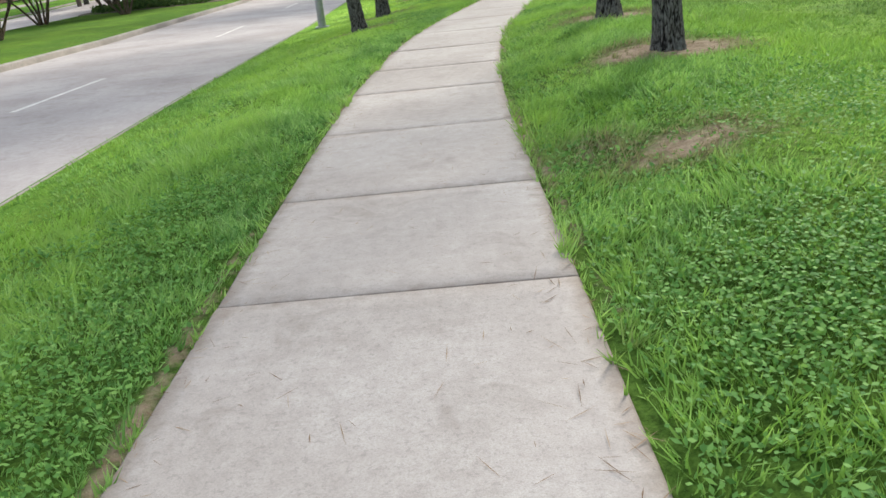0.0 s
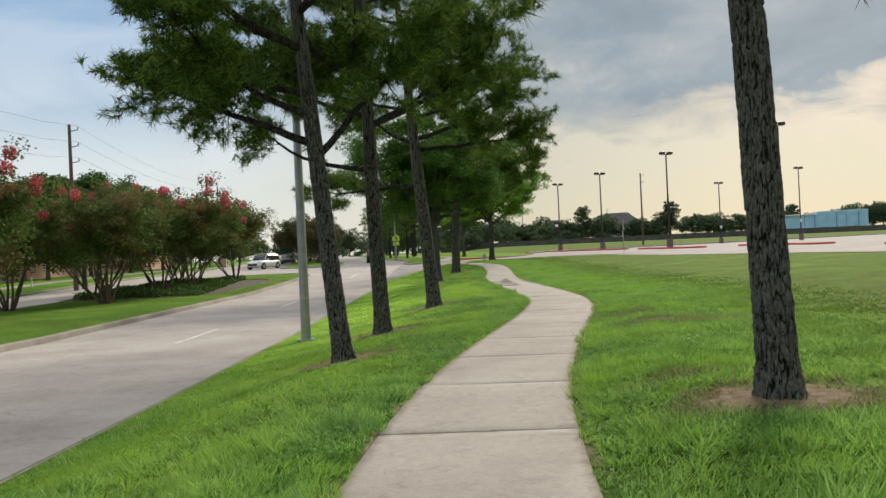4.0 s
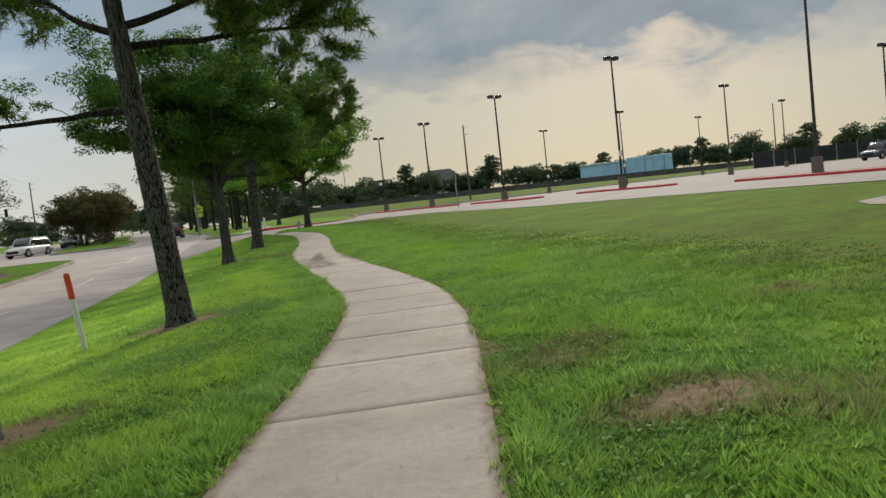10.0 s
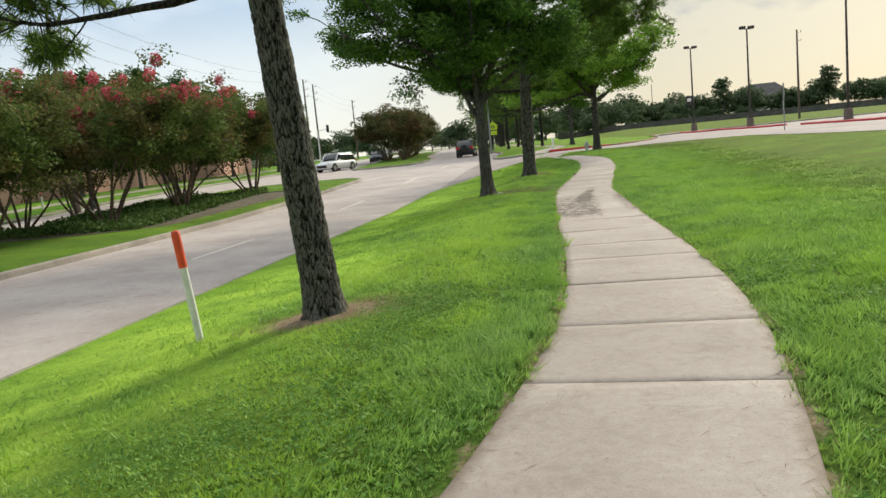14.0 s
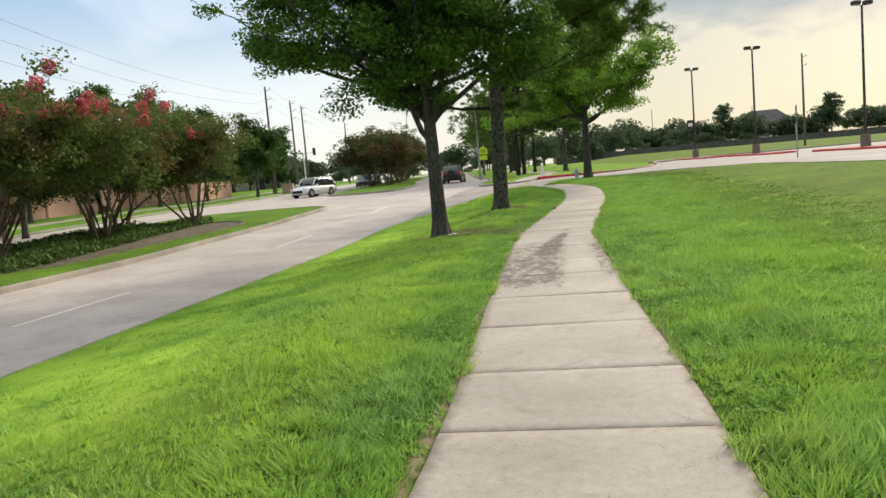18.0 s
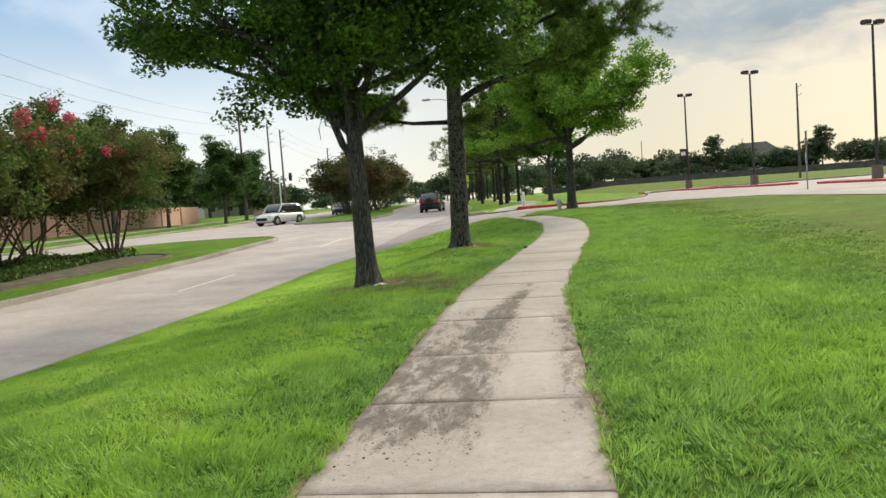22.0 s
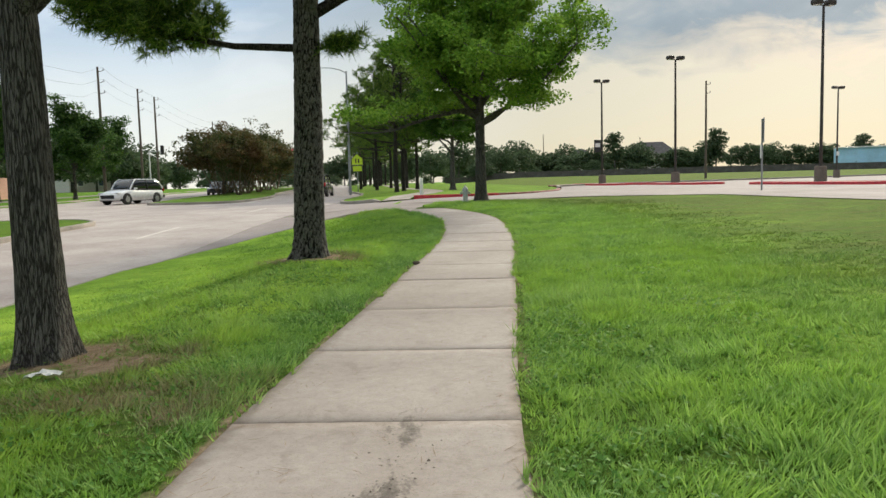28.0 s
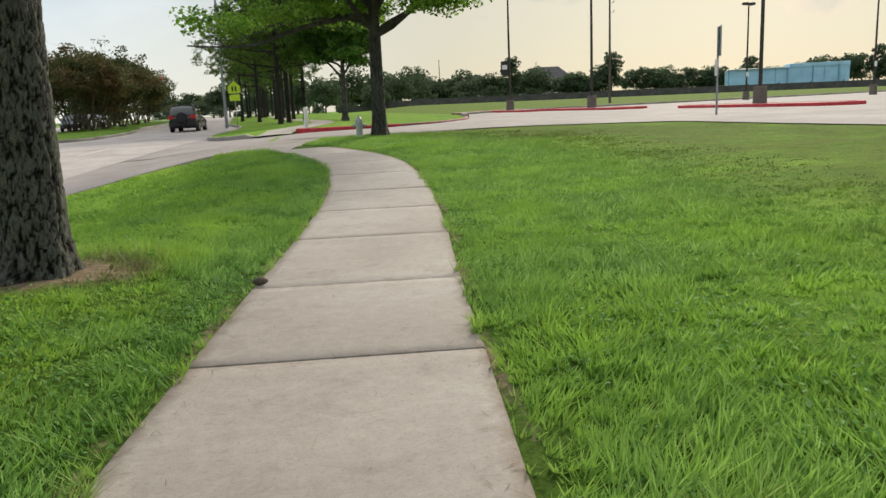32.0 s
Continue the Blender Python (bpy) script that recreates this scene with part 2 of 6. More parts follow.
def turf():
    m, n, b = material("turf", 0.95)
    b.inputs["Specular IOR Level"].default_value = 0.04
    p = place(n)
    big = n.noise(p, 0.16, 4, 0.6)
    mid = n.noise(p, 1.3, 5, 0.65)
    fine = n.noise(p, 30.0, 6, 0.8)
    f = n.math("ADD", n.math("MULTIPLY", big, 0.5), n.math("MULTIPLY", mid, 0.5))
    lush = n.ramp(f, (0.36, (0.074, 0.178, 0.022)), (0.5, (0.134, 0.280, 0.031)), (0.64, (0.208, 0.348, 0.042)))
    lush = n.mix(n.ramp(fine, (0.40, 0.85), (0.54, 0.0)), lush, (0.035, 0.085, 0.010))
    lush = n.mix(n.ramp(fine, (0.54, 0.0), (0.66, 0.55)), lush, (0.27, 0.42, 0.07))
    col = lawn_tones(n, p, lush)
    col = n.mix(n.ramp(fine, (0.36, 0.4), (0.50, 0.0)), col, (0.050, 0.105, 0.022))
    # thatch tone, with the shade between the blades put into the colour
    col = n.mix(n.math("MULTIPLY", n.attribute("thatch_shade"), 0.85), col, n.ramp(fine, (0.38, (0.026, 0.050, 0.010)), (0.62, (0.085, 0.150, 0.026))))
    soil = n.ramp(n.noise(p, 11.0, 6, 0.7), (0.32, (0.20, 0.135, 0.090)), (0.65, (0.42, 0.315, 0.235)))
    a = n.attribute("dirt")
    edge = n.math("ADD", a, n.math("MULTIPLY", n.math("SUBTRACT", n.noise(p, 6.0, 6, 0.75), 0.5), 1.1))
    col = n.mix(n.ramp(edge, (0.40, 0.0), (0.72, 0.9)), col, soil)
    n.link(col, b.inputs["Base Color"])
    bump(n, b, n.math("ADD", fine, n.math("MULTIPLY", mid, 0.4)), 0.8, 0.03)
    return m


def leafy(name, c1, c2, c3, trans=0.35, rough=0.55, patch=None, lawn=False):
    """Leaves: each one of its own shade, letting some light through."""
    m, n, b = material(name, rough + 0.2)
    b.inputs["Specular IOR Level"].default_value = 0.50 if lawn else 0.22
    r = n.add("ShaderNodeNewGeometry")
    col = n.ramp(r.outputs["Random Per Island"], (0.0, c1), (0.55, c2), (1.0, c3))
    p = r.outputs["Position"]
    if patch:
        col = n.mix(n.ramp(n.noise(p, patch[0], 3, 0.6), (0.45, 0.0), (0.68, patch[2])), col, patch[1])
    if lawn:
        tone = n.attribute("tone")
        col = n.mix(n.ramp(tone, (0.0, 0.75), (0.5, 0.0)), col, (0.062, 0.165, 0.030))
        col = n.mix(n.ramp(tone, (0.5, 0.0), (1.0, 0.6)), col, (0.36, 0.56, 0.115))
        col = lawn_tones(n, p, col)
        col = n.mix(n.math("MULTIPLY", n.attribute("dry"), 0.25), col, (0.030, 0.055, 0.012))
        col = n.mix(n.ramp(n.attribute("dead"), (0.25, 0.0), (0.75, 0.9)), col, n.ramp(r.outputs["Random Per Island"], (0.0, (0.15, 0.125, 0.065)), (0.6, (0.31, 0.265, 0.145)), (1.0, (0.20, 0.30, 0.08))))
    n.link(col, b.inputs["Base Color"])
    if trans:
        t = n.add("ShaderNodeBsdfTranslucent")
        n.link(col, t.inputs[0])
        mixer = n.add("ShaderNodeMixShader")
        mixer.inputs[0].default_value = trans
        out = [k for k in n.tree.nodes if k.type == "OUTPUT_MATERIAL"][0]
        n.link(b.outputs[0], mixer.inputs[1])
        n.link(t.outputs[0], mixer.inputs[2])
        n.link(mixer.outputs[0], out.inputs[0])
    return m


def bark(name, dark, mid, lite, stretch=0.27, scale=10.5, lichen=0.5):
    m, n, b = material(name, 0.92)
    b.inputs["Specular IOR Level"].default_value = 0.15
    mp = n.add("ShaderNodeMapping")
    n.link(n.add("ShaderNodeTexCoord").outputs["Object"], mp.inputs[0])
    mp.inputs["Scale"].default_value = (1, 1, stretch)
    v = n.add("ShaderNodeTexVoronoi")
    v.feature = "DISTANCE_TO_EDGE"
    v.inputs["Scale"].default_value = scale * 3.0
    warp = n.mix(0.11, mp.outputs[0], n.noise(mp.outputs[0], 9.0, 5, 0.65, out=1))
    n.link(warp, v.inputs["Vector"])
    f = n.noise(mp.outputs[0], scale * 5, 7, 0.75)
    crack = n.math("ADD", v.outputs["Distance"], n.math("MULTIPLY", n.math("SUBTRACT", n.noise(mp.outputs[0], scale * 2.2, 5, 0.7), 0.5), 0.30))
    plate = n.ramp(crack, (0.0, 0.0), (0.16, 1.0))
    col = n.mix(plate, dark, n.ramp(f, (0.35, mid), (0.68, lite)))
    moss = n.noise(n.add("ShaderNodeTexCoord").outputs["Object"], 2.1, 5, 0.7)
    col = n.mix(n.ramp(moss, (0.56, 0.0), (0.72, lichen)), col, (0.165, 0.185, 0.145))
    n.link(col, b.inputs["Base Color"])
    bump(n, b, n.math("ADD", n.math("MULTIPLY", plate, 1.0), n.math("MULTIPLY", f, 0.5)), 1.0, 0.045)
    return m


def trunk_bark(name, dark, mid, lite):
    """Plated bark: the relief is modelled, and the shade of its furrows is put into the colour."""
    m, n, b = material(name, 0.95)
    b.inputs["Specular IOR Level"].default_value = 0.15
    co = n.add("ShaderNodeTexCoord").outputs["Object"]
    mp = n.add("ShaderNodeMapping")
    n.link(co, mp.inputs[0])
    mp.inputs["Scale"].default_value = (1, 1, 0.45)
    f = n.noise(mp.outputs[0], 46.0, 7, 0.72)
    col = n.ramp(f, (0.36, mid), (0.62, lite))
    moss = n.noise(co, 2.4, 6, 0.7)
    col = n.mix(n.ramp(moss, (0.50, 0.0), (0.66, 0.55)), col, n.ramp(f, (0.38, (0.060, 0.072, 0.055)), (0.62, (0.145, 0.165, 0.132))))
    # furrows painted dark along the relief, standing in for their shade
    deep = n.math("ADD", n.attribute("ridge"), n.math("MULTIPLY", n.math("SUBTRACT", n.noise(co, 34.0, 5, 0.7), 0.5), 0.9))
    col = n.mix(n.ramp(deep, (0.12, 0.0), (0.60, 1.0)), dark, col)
    n.link(col, b.inputs["Base Color"])
    bump(n, b, f, 0.8, 0.02)
    return m


def glassy(name, col):
    m, n, b = material(name, 0.06)
    b.inputs["Base Color"].default_value = (*col, 1)
    b.inputs["Coat Weight"].default_value = 0.6
    return m


def brickwork():
    m, n, b = material("brickwork", 0.9)
    p = n.add("ShaderNodeTexCoord").outputs["Object"]
    mp = n.add("ShaderNodeMapping")
    n.link(p, mp.inputs[0])
    mp.inputs["Rotation"].default_value = (radians(90), 0, 0)
    k = n.add("ShaderNodeTexBrick")
    n.link(mp.outputs[0], k.inputs["Vector"])
    k.inputs["Scale"].default_value = 4.6
    k.inputs["Color1"].default_value = (0.74, 0.44, 0.35, 1)
    k.inputs["Color2"].default_value = (0.67, 0.385, 0.31, 1)
    k.inputs["Mortar"].default_value = (0.56, 0.40, 0.33, 1)
    col = n.mix(n.ramp(n.noise(p, 0.9, 5, 0.6), (0.35, 0.2), (0.65, 0.0)), k.outputs[0], (0.33, 0.19, 0.15))
    n.link(col, b.inputs["Base Color"])
    return m


M = {}
M["walk"] = concrete("walk_concrete", (0.305, 0.262, 0.232), (0.378, 0.330, 0.296), (0.45, 0.402, 0.364), mud=True)
M["road"] = concrete("road_concrete", (0.325, 0.278, 0.258), (0.395, 0.345, 0.322), (0.46, 0.41, 0.385), joints=True)
M["lot"] = concrete("lot_concrete", (0.235, 0.198, 0.187), (0.285, 0.245, 0.232), (0.335, 0.292, 0.278), joints=True)
M["kerb"] = concrete("kerb_concrete", (0.20, 0.175, 0.15), (0.30, 0.265, 0.225), (0.40, 0.35, 0.30))
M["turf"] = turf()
M["blade"] = leafy("grass_blade", (0.110, 0.238, 0.048), (0.235, 0.44, 0.098), (0.47, 0.66, 0.24), 0.45, 0.45, lawn=True)
M["clover"] = leafy("clover_leaf", (0.090, 0.205, 0.042), (0.150, 0.305, 0.060), (0.23, 0.395, 0.088), 0.35, 0.5)
M["straw"] = leafy("straw", (0.14, 0.085, 0.050), (0.22, 0.15, 0.09), (0.32, 0.23, 0.15), 0.0, 0.8)
M["pinebark"] = bark("pine_bark", (0.013, 0.011, 0.010), (0.042, 0.036, 0.032), (0.12, 0.108, 0.098))
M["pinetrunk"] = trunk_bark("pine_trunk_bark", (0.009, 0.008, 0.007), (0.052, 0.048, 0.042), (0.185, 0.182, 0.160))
M["oakbark"] = bark("oak_bark", (0.046, 0.043, 0.039), (0.105, 0.099, 0.089), (0.24, 0.228, 0.205), 0.10, 15.0, 0.6)
M["myrtlebark"] = bark("myrtle_bark", (0.10, 0.070, 0.050), (0.20, 0.145, 0.105), (0.32, 0.25, 0.19), 0.12, 8.0, 0.2)
M["needle"] = leafy("pine_needles", (0.020, 0.050, 0.009), (0.088, 0.158, 0.025), (0.25, 0.345, 0.058), 0.28, 0.5)
M["brightleaf"] = leafy("bright_shade_leaves", (0.070, 0.160, 0.020), (0.150, 0.300, 0.032), (0.26, 0.42, 0.055), 0.45, 0.45, (1.1, (0.26, 0.40, 0.045), 0.7))
M["cover"] = leafy("ground_cover", (0.045, 0.090, 0.020), (0.085, 0.155, 0.034), (0.15, 0.215, 0.06), 0.2, 0.6)
M["oakleaf"] = leafy("oak_leaves", (0.030, 0.080, 0.015), (0.070, 0.160, 0.027), (0.135, 0.255, 0.044), 0.30, 0.45, (1.1, (0.18, 0.30, 0.040), 0.6))
M["myrtleleaf"] = leafy("myrtle_leaves", (0.045, 0.090, 0.020), (0.095, 0.155, 0.034), (0.17, 0.215, 0.055), 0.35, 0.5, (0.55, (0.20, 0.105, 0.055), 0.65))
M["rustleaf"] = leafy("rusty_myrtle_leaves", (0.034, 0.060, 0.018), (0.072, 0.092, 0.028), (0.13, 0.115, 0.045), 0.35, 0.5, (0.32, (0.19, 0.070, 0.042), 0.5))
M["blossom"] = leafy("myrtle_blossom", (0.42, 0.055, 0.085), (0.62, 0.12, 0.16), (0.76, 0.26, 0.29), 0.30, 0.6)
M["darkleaf"] = leafy("dark_street_tree_leaves", (0.026, 0.064, 0.016), (0.058, 0.122, 0.026), (0.11, 0.20, 0.04), 0.25, 0.5)
# far foliage: the haze of distance is put into a paler leaf colour
M["farleaf"] = leafy("far_leaves", (0.056, 0.088, 0.046), (0.076, 0.112, 0.056), (0.100, 0.138, 0.066), 0.30, 0.6)
M["dark_metal"] = plain("bronze_paint", (0.050, 0.040, 0.034), 0.5, 0.3)
M["steel"] = plain("galvanised_steel", (0.36, 0.37, 0.38), 0.45, 0.7)
M["silver"] = plain("silver_paint", (0.52, 0.53, 0.54), 0.5)
M["white"] = plain("white_paint", (0.76, 0.76, 0.74), 0.45)
M["orange"] = plain("orange_paint", (0.78, 0.085, 0.022), 0.45)
M["red"] = plain("red_kerb_paint", (0.50, 0.035, 0.045), 0.7, 0, 0.2)
M["fadedred"] = plain("faded_red_kerb_paint", (0.26, 0.085, 0.075), 0.8, 0, 0.35, 3.0)
M["yellow"] = plain("fluorescent_sign_face", (0.62, 0.80, 0.03), 0.5)
M["black"] = plain("black_print", (0.02, 0.02, 0.02), 0.5)
M["wood"] = plain("weathered_pole_wood", (0.13, 0.10, 0.08), 0.9, 0, 0.25)
M["pillar"] = plain("brown_wall_post", (0.30, 0.17, 0.135), 0.85)
M["fence"] = plain("weathered_fence_wood", (0.095, 0.09, 0.082), 0.9, 0, 0.3, 1.0)
M["screen"] = plain("dark_windscreen_mesh", (0.025, 0.028, 0.030), 0.8, 0, 0.2, 1.0)
M["brick"] = brickwork()
M["cap"] = plain("wall_cap_stone", (0.45, 0.31, 0.25), 0.85)
M["blue"] = plain("pale_blue_sheet_metal", (0.38, 0.62, 0.80), 0.5, 0.0, 0.10, 0.4)
M["bluedark"] = plain("blue_trim", (0.16, 0.32, 0.48), 0.5)
M["roof"] = plain("asphalt_shingle", (0.11, 0.10, 0.10), 0.9, 0, 0.25, 1.2)
M["house"] = plain("pale_house_wall", (0.50, 0.47, 0.43), 0.85)
M["pane"] = glassy("window_glass", (0.03, 0.04, 0.05))
M["carglass"] = glassy("car_glass", (0.012, 0.014, 0.016))
M["car_white"] = plain("white_car_paint", (0.74, 0.75, 0.76), 0.22)
M["car_black"] = plain("black_car_paint", (0.018, 0.018, 0.020), 0.22)
M["car_grey"] = plain("grey_car_paint", (0.10, 0.105, 0.115), 0.25, 0.4)
M["tyre"] = plain("tyre_rubber", (0.022, 0.022, 0.022), 0.85)
M["rim"] = plain("alloy_rim", (0.42, 0.43, 0.44), 0.35, 0.8)
M["redlamp"] = plain("red_lamp_lens", (0.45, 0.012, 0.012), 0.25)
M["headlamp"] = plain("clear_lamp_lens", (0.72, 0.73, 0.74), 0.15)
M["mulch"] = plain("dark_mulch", (0.105, 0.088, 0.055), 0.95, 0, 0.3, 3.0)
M["clod"] = leafy("mud_crumbs", (0.050, 0.040, 0.033), (0.115, 0.095, 0.080), (0.24, 0.205, 0.175), 0.0, 0.75)
M["joint"] = plain("joint_soil", (0.050, 0.042, 0.034), 0.95, 0, 0.3, 8.0)
M["gravel"] = plain("tan_gravel", (0.36, 0.25, 0.18), 0.95, 0, 0.25, 4.0)
M["concrete_base"] = plain("lamp_base_concrete", (0.155, 0.125, 0.105), 0.9)
M["paint_line"] = plain("worn_road_paint", (0.62, 0.58, 0.53), 0.8, 0, 0.15, 3.0)

# ---- making meshes ----


def np_mesh(name, verts, faces, mat=None, smooth=False):
    """A mesh from arrays: verts (n, 3), faces (m, 3 or 4)."""
    verts, faces = np.asarray(verts, np.float32), np.asarray(faces, np.int32)
    me = bpy.data.meshes.new(name)
    k = faces.shape[1]
    me.vertices.add(len(verts))
    me.vertices.foreach_set("co", verts.ravel())
    me.loops.add(faces.size)
    me.loops.foreach_set("vertex_index", faces.ravel())
    me.polygons.add(len(faces))
    me.polygons.foreach_set("loop_start", np.arange(0, faces.size, k, dtype=np.int32))
    if smooth:
        me.polygons.foreach_set("use_smooth", np.ones(len(faces), bool))
    me.update(calc_edges=True)
    if mat:
        me.materials.append(M[mat])
    return me


def joined(*pieces):
    """Join (verts, faces) pairs of one face size."""
    vs, fs, k = [], [], 0
    for v, f in pieces:
        vs.append(np.asarray(v, float))
        fs.append(np.asarray(f, int) + k)
        k += len(v)
    return np.concatenate(vs), np.concatenate(fs)


def thing(name, label, category, at=(0, 0, 0), turn=0.0, group="", kind=""):
    ob = new(name)
    ob.matrix_basis = pose(*at, 0, 0, turn)
    return tagged(ob, label, category, group, kind)


def child(name, mesh, parent, label="", kind=""):
    ob = new(name, mesh)
    ob.parent = parent
    return tagged(ob, label, kind=kind)


def part(name, bm, mat, parent, label=""):
    me = bpy.data.meshes.new(name)
    bm.to_mesh(me)
    bm.free()
    me.materials.append(M[mat])
    return child(name, me, parent, label)


def box(w, d, h, at=(0, 0, 0), bevel=0.0, turn=0.0):
    """A box on its base centre, with bevelled edges."""
    bm = bmesh.new()
    bmesh.ops.create_cube(bm, size=1)
    bmesh.ops.transform(bm, matrix=Matrix.Translation(at) @ pose(0, 0, h / 2, 0, 0, turn) @ Matrix.Diagonal((w, d, h, 1)), verts=bm.verts)
    if bevel:
        bmesh.ops.bevel(bm, geom=bm.edges[:], offset=bevel, segments=2, affect="EDGES", profile=0.6)
    return bm


def tube(points, radii, n=8, flat=1.0):
    """A tapered tube along points: quads, closed with a tip."""
    p = np.asarray(points, float)
    r = np.asarray(radii, float)
    d = np.gradient(p, axis=0)
    d /= np.linalg.norm(d, axis=1, keepdims=True) + 1e-9
    ref = np.where(np.abs(d[:, 2:3]) > 0.9, [[1.0, 0, 0]], [[0, 0, 1.0]])
    a = np.cross(d, ref)
    a /= np.linalg.norm(a, axis=1, keepdims=True) + 1e-9
    b = np.cross(d, a)
    t = np.linspace(0, 2 * np.pi, n, endpoint=False)
    v = p[:, None] + r[:, None, None] * (np.cos(t)[None, :, None] * a[:, None] + flat * np.sin(t)[None, :, None] * b[:, None])
    i = np.arange(len(p) - 1)[:, None] * n
    j = np.arange(n)[None]
    k = (j + 1) % n
    f = np.stack([i + j, i + k, i + n + k, i + n + j], -1).reshape(-1, 4)
    v = np.concatenate([v.reshape(-1, 3), p[:1], p[-1:]])
    base, top = len(v) - 2, len(v) - 1
    m = (len(p) - 1) * n
    caps = [[base, (q + 1) % n, q, base] for q in range(n)] + [[top, m + q, m + (q + 1) % n, top] for q in range(n)]
    return v, f, caps


def tube_mesh(name, points, radii, mat, n=10, smooth=True):
    v, f, _ = tube(points, radii, n)
    return np_mesh(name, v, f, mat, smooth)


def rod(points, radii, n=12):
    """A closed tube as a bmesh."""
    v, f, _ = tube(points, radii, n)
    bm = bmesh.new()
    vs = [bm.verts.new(c) for c in v[:-2]]
    for q in f:
        bm.faces.new([vs[k] for k in q])
    bm.faces.new(vs[:n][::-1])
    bm.faces.new(vs[-n:])
    return bm


def scatter(centres, length, width, seed, droop=0.0, jitter=0.35):
    """Leaves: one small rhombus about each centre, turned at random."""
    g = np.random.default_rng(seed)
    c = np.asarray(centres, float)
    k = len(c)
    u = g.normal(size=(k, 3))
    u[:, 2] -= droop
    u /= np.linalg.norm(u, axis=1, keepdims=True)
    w = np.cross(u, g.normal(size=(k, 3)))
    w /= np.linalg.norm(w, axis=1, keepdims=True) + 1e-9
    s = 1 + jitter * g.uniform(-1, 1, (k, 1))
    u, w = u * length * s / 2, w * width * s / 2
    v = np.stack([c - u, c + w, c + u, c - w], 1).reshape(-1, 3)
    return v, np.arange(4 * k).reshape(-1, 4)


def ball(g, n):
    """Places in a ball, most of them near its skin."""
    d = g.normal(size=(n, 3))
    return d / np.linalg.norm(d, axis=1, keepdims=True) * g.uniform(0.04, 1, (n, 1)) ** 0.42


def foliage(centres, length, width, seed, tilt=0.75, jitter=0.35):
    """Leaves held out flat, more or less tilted: one small rhombus about each centre."""
    g = np.random.default_rng(seed)
    c = np.asarray(centres, float)
    k = len(c)
    up = g.normal(size=(k, 3)) * tilt + [0, 0, 1]
    up /= np.linalg.norm(up, axis=1, keepdims=True)
    u = np.cross(up, g.normal(size=(k, 3)))
    u /= np.linalg.norm(u, axis=1, keepdims=True) + 1e-9
    w = np.cross(up, u)
    s = 1 + jitter * g.uniform(-1, 1, (k, 1))
    u, w = u * length * s / 2, w * width * s / 2
    v = np.stack([c - u, c + w + u * 0.15, c + u, c - w + u * 0.15], 1).reshape(-1, 3)
    return v, np.arange(4 * k).reshape(-1, 4)


def tufts(centres, ways, length, width, each, seed):
    """Pine needles: thin triangles that fan out of each centre, forward along its way."""
    g = np.random.default_rng(seed)
    c = np.repeat(np.asarray(centres, float), each, 0)
    w = np.repeat(np.asarray(ways, float), each, 0)
    d = g.normal(size=c.shape) * 0.9 + w * 0.55
    d /= np.linalg.norm(d, axis=1, keepdims=True)
    s = np.cross(d, g.normal(size=c.shape))
    s /= np.linalg.norm(s, axis=1, keepdims=True) + 1e-9
    ln = length * g.uniform(0.7, 1.15, (len(c), 1))
    root = c + w * g.uniform(-0.09, 0.05, (len(c), 1))
    v = np.stack([root - s * width / 2, root + s * width / 2, root + d * ln], 1).reshape(-1, 3)
    return v, np.arange(3 * len(c)).reshape(-1, 3)


# ---- lie of the land ----
def smooth(a, b, x):
    t = np.clip((x - a) / (b - a), 0, 1)
    return t * t * (3 - 2 * t)


WALK_Y = np.array([-30, 0, 4, 7.1, 8.9, 10.3, 12, 14, 16, 18, 20, 22.6, 24.1, 25.5, 27.1, 28.7, 31.4, 33, 36, 39.3, 41, 42.6, 44.4, 46.6, 48.3, 51, 54.2, 57, 58.5, 60, 61.4, 62.5, 63.5, 67])
WALK_X = np.array([-0.4, -0.2, -0.15, -0.1, -0.04, 0.08, 0.24, 0.52, 0.93, 1.4, 1.92, 2.55, 2.81, 3.0, 3.06, 3.06, 2.95, 2.88, 2.81, 2.71, 2.75, 2.86, 3.0, 3.14, 3.25, 3.46, 3.62, 3.53, 3.26, 2.72, 1.95, 1.2, 0.5, 0.5])
_yy = np.arange(-30, 67.01, 0.25)
_k = np.exp(-0.5 * (np.arange(-6, 7) / 2.6) ** 2)
_xx = np.convolve(np.pad(np.interp(_yy, WALK_Y, WALK_X), 6, mode="edge"), _k / _k.sum(), "valid")


def walk_x(y):
    return np.interp(y, _yy, _xx)


def bend(y):
    """The road swings to one side far ahead."""
    return -0.15 * np.maximum(0, y - 84) * smooth(84, 110, y)


def road_z(y):
    return np.interp(y, [-60, 12, 25, 45, 55, 62, 75, 100, 150, 400, 900], [-0.12, -0.30, -0.46, -0.46, -0.28, -0.05, 0.2, 0.42, 0.75, 1.1, 1.1])


def road_s(x, y):
    """The road's surface falls towards the near gutter."""
    return road_z(y) - 0.13 * np.interp(x - bend(y), [-10, -3.75], [0, 1]) * (1 - smooth(54, 66, y))


def walk_z(y):
    return np.interp(y, [-60, 50, 54, 58, 62, 70, 90, 150, 900], [0, 0, 0.05, 0.26, 0.42, 0.48, 0.5, 0.85, 1.1])


def lot_z(y):
    return np.interp(y, [-60, 20, 46, 63, 80, 110, 135, 190, 300, 900], [0.2, 0.35, 0.5, 0.64, 0.66, 0.68, 0.86, 1.75, 2.0, 2.0])


TIP = 61.5                                                # where the verge ends in a point between road and walk


